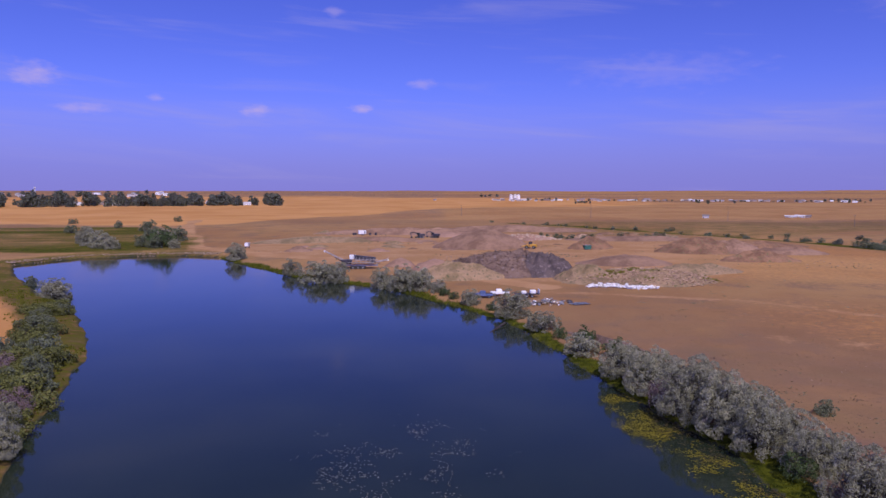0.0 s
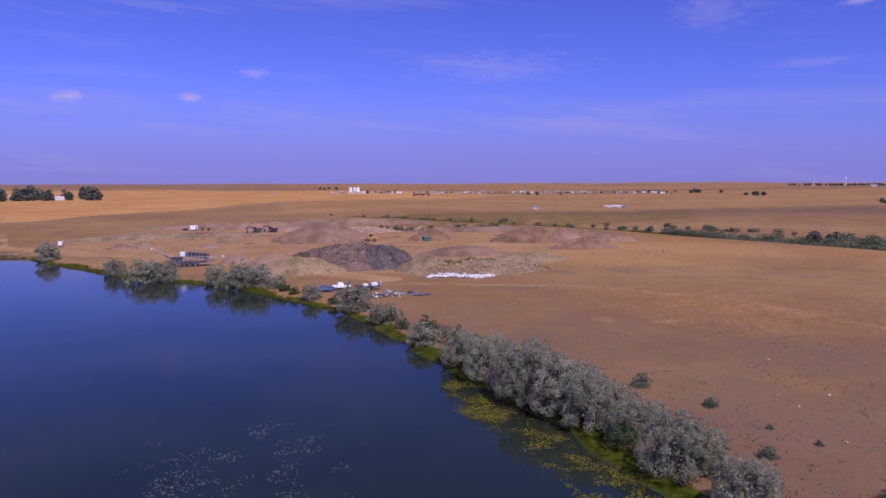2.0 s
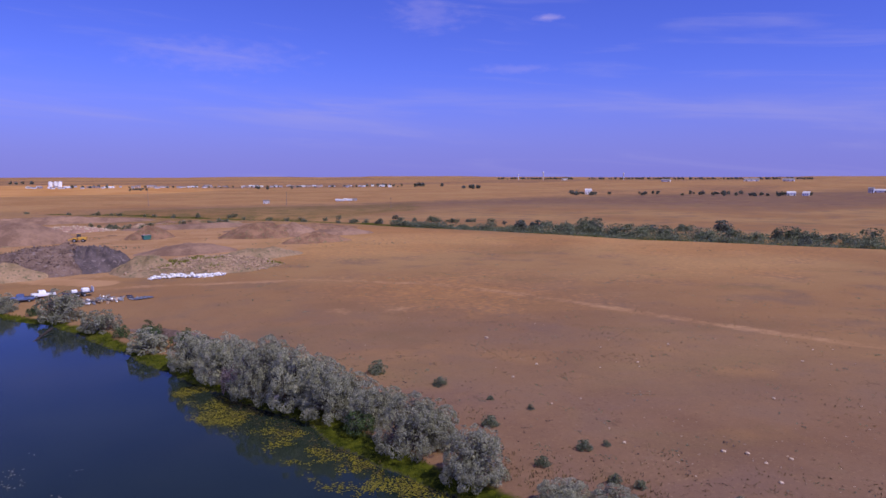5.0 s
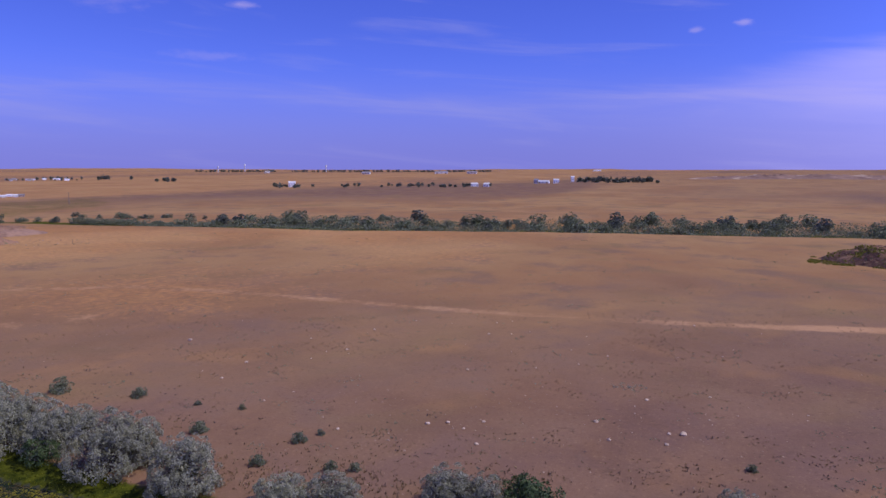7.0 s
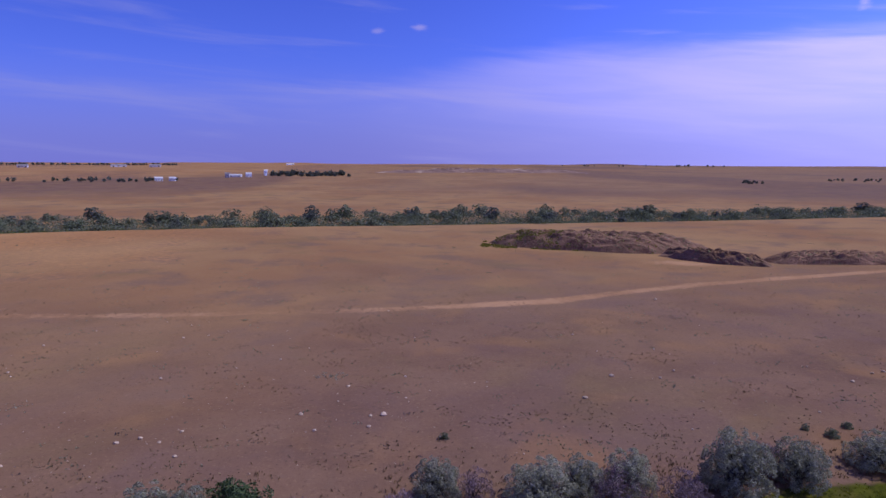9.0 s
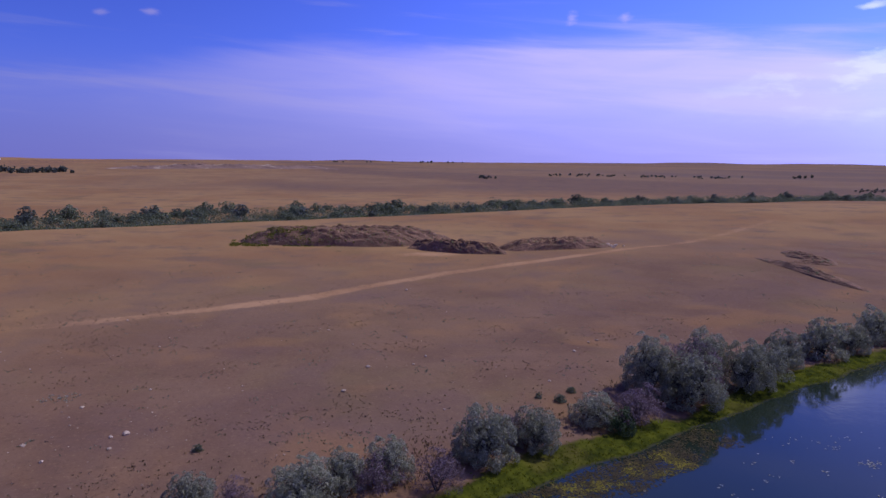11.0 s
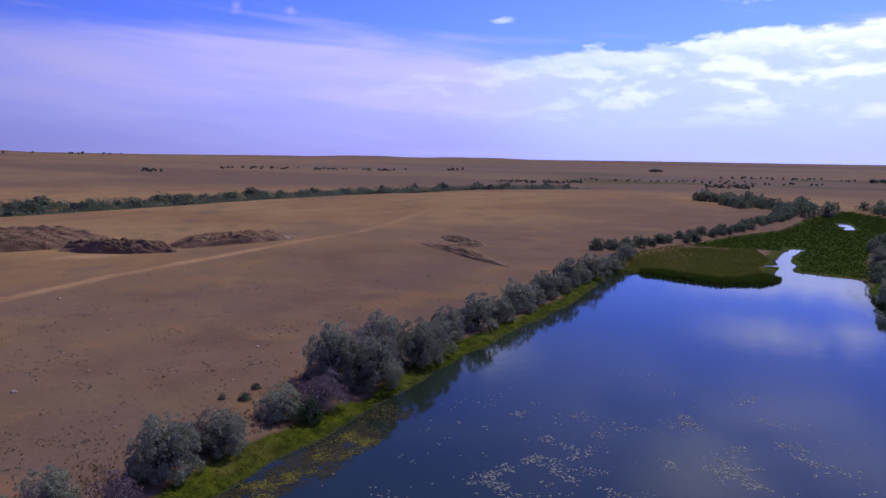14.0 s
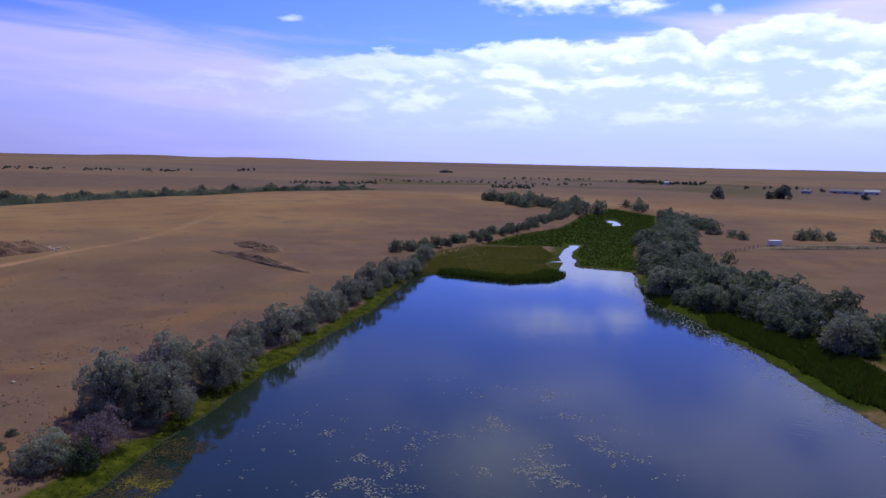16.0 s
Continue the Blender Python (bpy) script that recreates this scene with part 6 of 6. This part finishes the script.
# ---- fences, poles and gate south of the wood ----
def post_fence(pts, gap, tall, label):
    ob = new("fence")
    tagged(ob, label, "fence", "pasture fences")
    last = None
    post_me = bpy.data.meshes.new("post")
    bm = rod((0, 0, -0.3), (0, 0, tall), 0.09, 6)
    bm.to_mesh(post_me), bm.free()
    post_me.materials.append(TIMBER)
    for a, b in zip(pts, pts[1:]):
        n = max(1, round(math.dist(a, b) / gap))
        for k in range(n):
            x, y = a[0] + (b[0] - a[0]) * k / n, a[1] + (b[1] - a[1]) * k / n
            z = height(x, y)
            post = new("post", post_me)
            post.parent, post.location = ob, (x, y, z)
            if last:
                for lv in (0.45, 0.8):
                    part("rail", rod((last[0], last[1], last[2] + tall * lv), (x, y, z + tall * lv), 0.05, 5), TIMBER, ob)
            last = (x, y, z)


post_fence([(57, -222), (54, -245), (48, -276), (30, -290), (6, -312), (-20, -335)], 4.0, 1.5, "weathered timber pasture fence beyond the wood")
cargo_trailer(44, -286, 40, (4.5, 2.2, 1.6), "small white trailer beside the pasture fence")
heap("ditch_bank", 28, -296, 34, 3.0, 1.2, WEEDY_DIRT, "low ditch bank along the pasture fence", 48, 0.4, 0.3, 6.0, 41, "earth bank")


def utility_pole(x, y, tall, turn):
    ob = stand("utility_pole", x, y, turn, "grey wooden utility pole with a crossarm", "utility pole", "utility poles")
    part("pole", rod((0, 0, -0.4), (0, 0, tall), 0.22, 8, 0.14), TIMBER, ob)
    part("crossarm", box((2.6, 0.14, 0.16), (0, 0.1, tall - 0.7)), TIMBER, ob)
    for k in (-1.1, 0.0, 1.1):
        part("insulator", rod((k, 0.1, tall - 0.6), (k, 0.1, tall - 0.3), 0.07, 6), STEEL, ob)


for x, y, tall in [(149, 705, 17), (267, 655, 14), (-480, 1082, 24), (330, 560, 10), (20, 760, 12)]:
    utility_pole(x, y, tall, 20)


# ---- far country ----
def far_spot(az, dip):
    """The place on the ground that lies in that direction, so many degrees below eye level."""
    a = radians(az)
    r = np.arange(350.0, 4700.0, 6.0)
    z = land(r * math.sin(a), r * math.cos(a))
    low = np.degrees(np.arctan2(30.0 - z, r))
    hit = np.nonzero(low <= dip)[0]
    r = r[hit[0]] if len(hit) else 4600.0
    return r * math.sin(a), r * math.cos(a)


def building(x, y, size, turn, wall, label, gable=0.25, doors=2, group="far buildings"):
    """A shed or house: walls, pitched roof, doors and windows."""
    l, w, h = size
    ob = stand("building", x, y, turn, label, "building", group)
    part("wall", box((l, w, h), (0, 0, h / 2 - 0.3), bevel=0.02), wall, ob)
    bm = bmesh.new()
    e = 0.4
    v = [bm.verts.new(p) for p in ((-l / 2 - e, -w / 2 - e, h - 0.3), (l / 2 + e, -w / 2 - e, h - 0.3), (l / 2 + e, w / 2 + e, h - 0.3), (-l / 2 - e, w / 2 + e, h - 0.3), (-l / 2 - e, 0, h + w * gable), (l / 2 + e, 0, h + w * gable))]
    for f in ((0, 1, 5, 4), (2, 3, 4, 5), (0, 4, 3), (1, 2, 5), (3, 2, 1, 0)):
        bm.faces.new([v[i] for i in f])
    part("roof", bm, WALL_PALE if wall is WHITE_PAINT else ROOF, ob)
    for k in range(doors):
        x0 = l * ((k + 0.5) / doors - 0.5)
        part("door" if k % 2 == 0 else "window", box((l * 0.10, 0.12, h * (0.6 if k % 2 == 0 else 0.3)), (x0, -w / 2 - 0.03, h * (0.3 if k % 2 == 0 else 0.55) - 0.2)), DARK_GLASS, ob)
    return ob


# works and warehouses on the northern skyline
frng = random.Random(21)
WORKS = [(-0.6, 10, 7), (4.9, 14, 8), (6.6, 30, 8), (8.2, 40, 7), (9.4, 34, 6), (11.2, 14, 12), (12.0, 22, 12), (13.2, 18, 6), (14.3, 30, 5), (15.2, 36, 5), (16.3, 24, 13), (17.6, 16, 5), (19.1, 30, 6), (20.0, 34, 6), (21.4, 20, 5), (22.6, 26, 6), (23.6, 40, 6), (24.8, 18, 6), (25.8, 24, 7), (27.1, 30, 6), (28.3, 26, 6), (29.8, 20, 8)]
for az, l, h in WORKS:
    x, y = far_spot(az + frng.uniform(-0.1, 0.1), 0.80)
    building(x, y, (l * 0.6, 10, h * 0.36), frng.uniform(-25, 25) - az, frng.choice((WHITE_PAINT, WHITE_PAINT, WALL_PALE, WALL_BRICK)), "long pale industrial shed on the plain", 0.12, 2, "sheds on the north plain")
for k in range(46):
    az = frng.choice((frng.uniform(3.5, 13.5), frng.uniform(13, 30.5)))
    x, y = far_spot(az, frng.uniform(0.74, 0.86))
    building(x, y, (frng.uniform(4, 10), 6, frng.uniform(1.8, 2.8)), frng.uniform(-25, 25) - az, frng.choice((WHITE_PAINT, WALL_PALE, WALL_PALE, WALL_BRICK)), "small pale house on the north plain", 0.2, 0, "houses on the north plain")
for az in (5.55, 5.87, 6.15):
    x, y = far_spot(az, 0.72)
    silo = stand("silo", x, y, 0, "white cylindrical grain silo on the plain", "silo", "silos on the north plain")
    part("drum", rod((0, 0, 0), (0, 0, 11), 4.2, 18), WHITE_PAINT, silo)
    part("cone_roof", rod((0, 0, 11), (0, 0, 13), 4.4, 18, 0.6), WALL_PALE, silo)
    part("leg", rod((4.1, 2, 0), (4.1, 2, 14), 0.4, 6), STEEL, silo)
# farmsteads
FARMS = [(26.2, 1.95, 4, 3, 1.7, WHITE_PAINT), (26.5, 1.96, 5, 3, 1.6, WHITE_PAINT), (26.85, 1.93, 4, 3, 1.9, WHITE_PAINT), (27.2, 1.95, 5, 4, 1.8, WHITE_PAINT), (27.6, 1.95, 5, 4, 2.0, WALL_BRICK), (20.6, 2.1, 6, 5, 2.6, WALL_PALE), (46.5, 1.42, 9, 8, 6, WHITE_PAINT), (61.2, 1.4, 10, 7, 4, WHITE_PAINT), (62.2, 1.4, 8, 7, 4, WHITE_PAINT), (66.2, 1.15, 7, 6, 7, WALL_PALE), (66.8, 1.1, 20, 8, 3, WHITE_PAINT), (67.8, 1.12, 9, 8, 6, WHITE_PAINT), (69.1, 1.0, 6, 6, 10, WHITE_PAINT), (72.9, 1.0, 8, 6, 4, WHITE_PAINT)]
TOWN = [(52.4, 0.4, 24, 12, 5, WALL_PALE), (44.6, 0.3, 20, 12, 6, WALL_PALE), (58.5, 0.35, 40, 12, 5, WALL_PALE), (61.0, 0.35, 30, 12, 5, WALL_PALE), (71.0, 0.15, 40, 10, 6, WHITE_PAINT), (163.8, 1.35, 6, 6, 3.6, WHITE_PAINT), (176.0, 1.6, 34, 8, 3.4, WALL_PALE), (173.5, 1.7, 10, 7, 3.4, WALL_PALE), (177.5, 1.6, 16, 8, 3.4, WHITE_PAINT)]
for az, dip, l, w, h, wall in FARMS + TOWN:
    x, y = far_spot(az, dip)
    building(x, y, (l, w, h), frng.uniform(-20, 20) - az, wall, "pale farm building out on the range", 0.25, 3, "farm buildings")
# houses and cottonwoods in the north-west
for k in range(16):
    az = -34 + 19 * (k + frng.random()) / 16
    x, y = far_spot(az, frng.uniform(1.0, 1.2))
    building(x, y, (frng.uniform(10, 15), 8, 3.2), frng.uniform(-30, 30), frng.choice((WHITE_PAINT, WALL_PALE, WALL_BRICK)), "pale house among the cottonwoods", 0.3, 4, "houses in the grove")
for k in range(124):
    az = frng.uniform(-36, -16.2) if k < 112 else frng.choice((-15.2, -14.9, -13.9, -13.4)) + frng.uniform(-0.15, 0.15)
    x, y = far_spot(az, frng.uniform(1.02, 1.22))
    plant(f"far_green{k % 4}", x, y, frng.uniform(7, 13) + 9 * abs(math.sin(1.7 * az)), "tall dark green cottonwood by the houses", "tree", "cottonwoods in the grove", squash=0.95)
for k in range(40):
    az = frng.uniform(-36, -21)
    x, y = far_spot(az, frng.uniform(0.25, 0.55))
    if k % 2:
        plant(f"far_green{k % 4}", x, y, frng.uniform(10, 18), "distant dark tree near the skyline", "tree", "distant trees")
    else:
        building(x, y, (frng.uniform(12, 30), 12, frng.uniform(4, 8)), frng.uniform(-30, 30), frng.choice((WHITE_PAINT, WALL_PALE)), "distant pale building near the skyline", 0.2, 2, "town buildings")
def grove(a0, a1, dip, n, h0, h1):
    """Far trees that nobody could count: leaf clumps in rounded crowns, joined."""
    g = np.random.default_rng(int(a0 * 10) + n)
    cs, ns = [], []
    for k in range(n):
        az = a0 + (a1 - a0) * (k - k % 5 + 2.5 + g.normal() * 1.9) / n
        x, y = far_spot(az, dip * g.uniform(0.94, 1.05))
        z, h = height(x, y), g.uniform(0.4 * h0, 0.8 * h1)
        d = g.normal(size=(110, 3))
        d /= np.linalg.norm(d, axis=1, keepdims=True)
        e = g.normal(size=(110, 3))
        e /= np.linalg.norm(e, axis=1, keepdims=True)
        w = h * g.uniform(0.35, 0.6)
        lump = 1 + 0.35 * np.sin(d[:, :1] * 5 + k) * np.cos(d[:, 1:2] * 4 + 2 * k)
        c = d * lump * g.uniform(0.2, 1.0, (110, 1)) * [w, w, h * 0.47] + [x, y, z + h * 0.5]
        cs.append(c), ns.append(e)
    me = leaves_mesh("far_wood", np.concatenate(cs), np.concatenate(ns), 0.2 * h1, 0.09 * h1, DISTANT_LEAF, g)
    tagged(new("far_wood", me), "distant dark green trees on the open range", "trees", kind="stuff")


# groves and tree lines across the range: azimuth from and to, dip, how many, height
EAST_GROVES = [(69.4, 75.6, 1.02, 44, 9, 15), (44.6, 47.6, 1.45, 12, 5, 9), (50.5, 51.8, 1.42, 8, 4, 7), (54, 61, 1.42, 26, 4, 8), (39.4, 45.5, 0.22, 70, 9, 15), (46.6, 62.5, 0.22, 150, 8, 14), (36.2, 38.2, 0.95, 9, 8, 12), (32.0, 33.4, 0.8, 6, 9, 14), (20.0, 22.0, 0.95, 5, 5, 9), (94, 105, 0.12, 16, 10, 16)]
SOUTH_GROVES = [(106.2, 107.4, 1.32, 12, 4, 7), (112, 117.6, 1.05, 26, 3, 7), (119.0, 121.6, 1.1, 16, 3, 6), (123.4, 126, 1.1, 16, 3, 6), (129.5, 131, 1.0, 8, 5, 9), (145.8, 147.0, 0.85, 10, 6, 10), (161.0, 166.5, 1.3, 44, 4, 8), (170, 181, 1.5, 30, 3, 6), (151.5, 160, 1.22, 30, 2.5, 5), (2.0, 4.6, 0.5, 10, 7, 11), (7, 9.4, 0.78, 14, 6, 10), (28.5, 31, 0.75, 16, 5, 9), (10.5, 11.6, 1.0, 8, 4, 7), (11.5, 30.5, 0.82, 50, 3.5, 6), (134, 141, 1.85, 60, 2.2, 4.2), (150, 153.5, 1.9, 40, 2.2, 4.5), (140, 158, 1.6, 55, 1.8, 4.4)]
for a0, a1, dip, n, h0, h1 in EAST_GROVES + SOUTH_GROVES:
    grove(a0, a1, dip, n, h0, h1)
for az, tall in [(40.9, 26), (42.9, 36), (49.2, 30), (-30.2, 26)]:
    x, y = far_spot(az, 0.25)
    mast = stand("water_tower", x, y, 0, "distant pale tower rising over the trees", "tower", "towers on the skyline")
    part("shaft", rod((0, 0, 0), (0, 0, tall * 0.8), 2.2, 10, 1.6), WALL_PALE, mast)
    part("tank", rod((0, 0, tall * 0.8), (0, 0, tall), 4.0, 14, 3.0), WALL_PALE, mast)

# eroded bluffs under the eastern skyline
for k, (az, dip, rx, ry, h) in enumerate([(80.6, 0.72, 80, 30, 5), (83.6, 0.66, 110, 34, 6.5), (87.0, 0.62, 130, 36, 6), (90.6, 0.6, 130, 36, 5)]):
    x, y = far_spot(az, dip)
    heap("eroded_bluff", x, y, rx, ry, h, BLUFF, "eroded pinkish bluff with bare pale faces", -az, 0.3, 0.7, 11.0, 90 + k, "bluff", 26, 120)
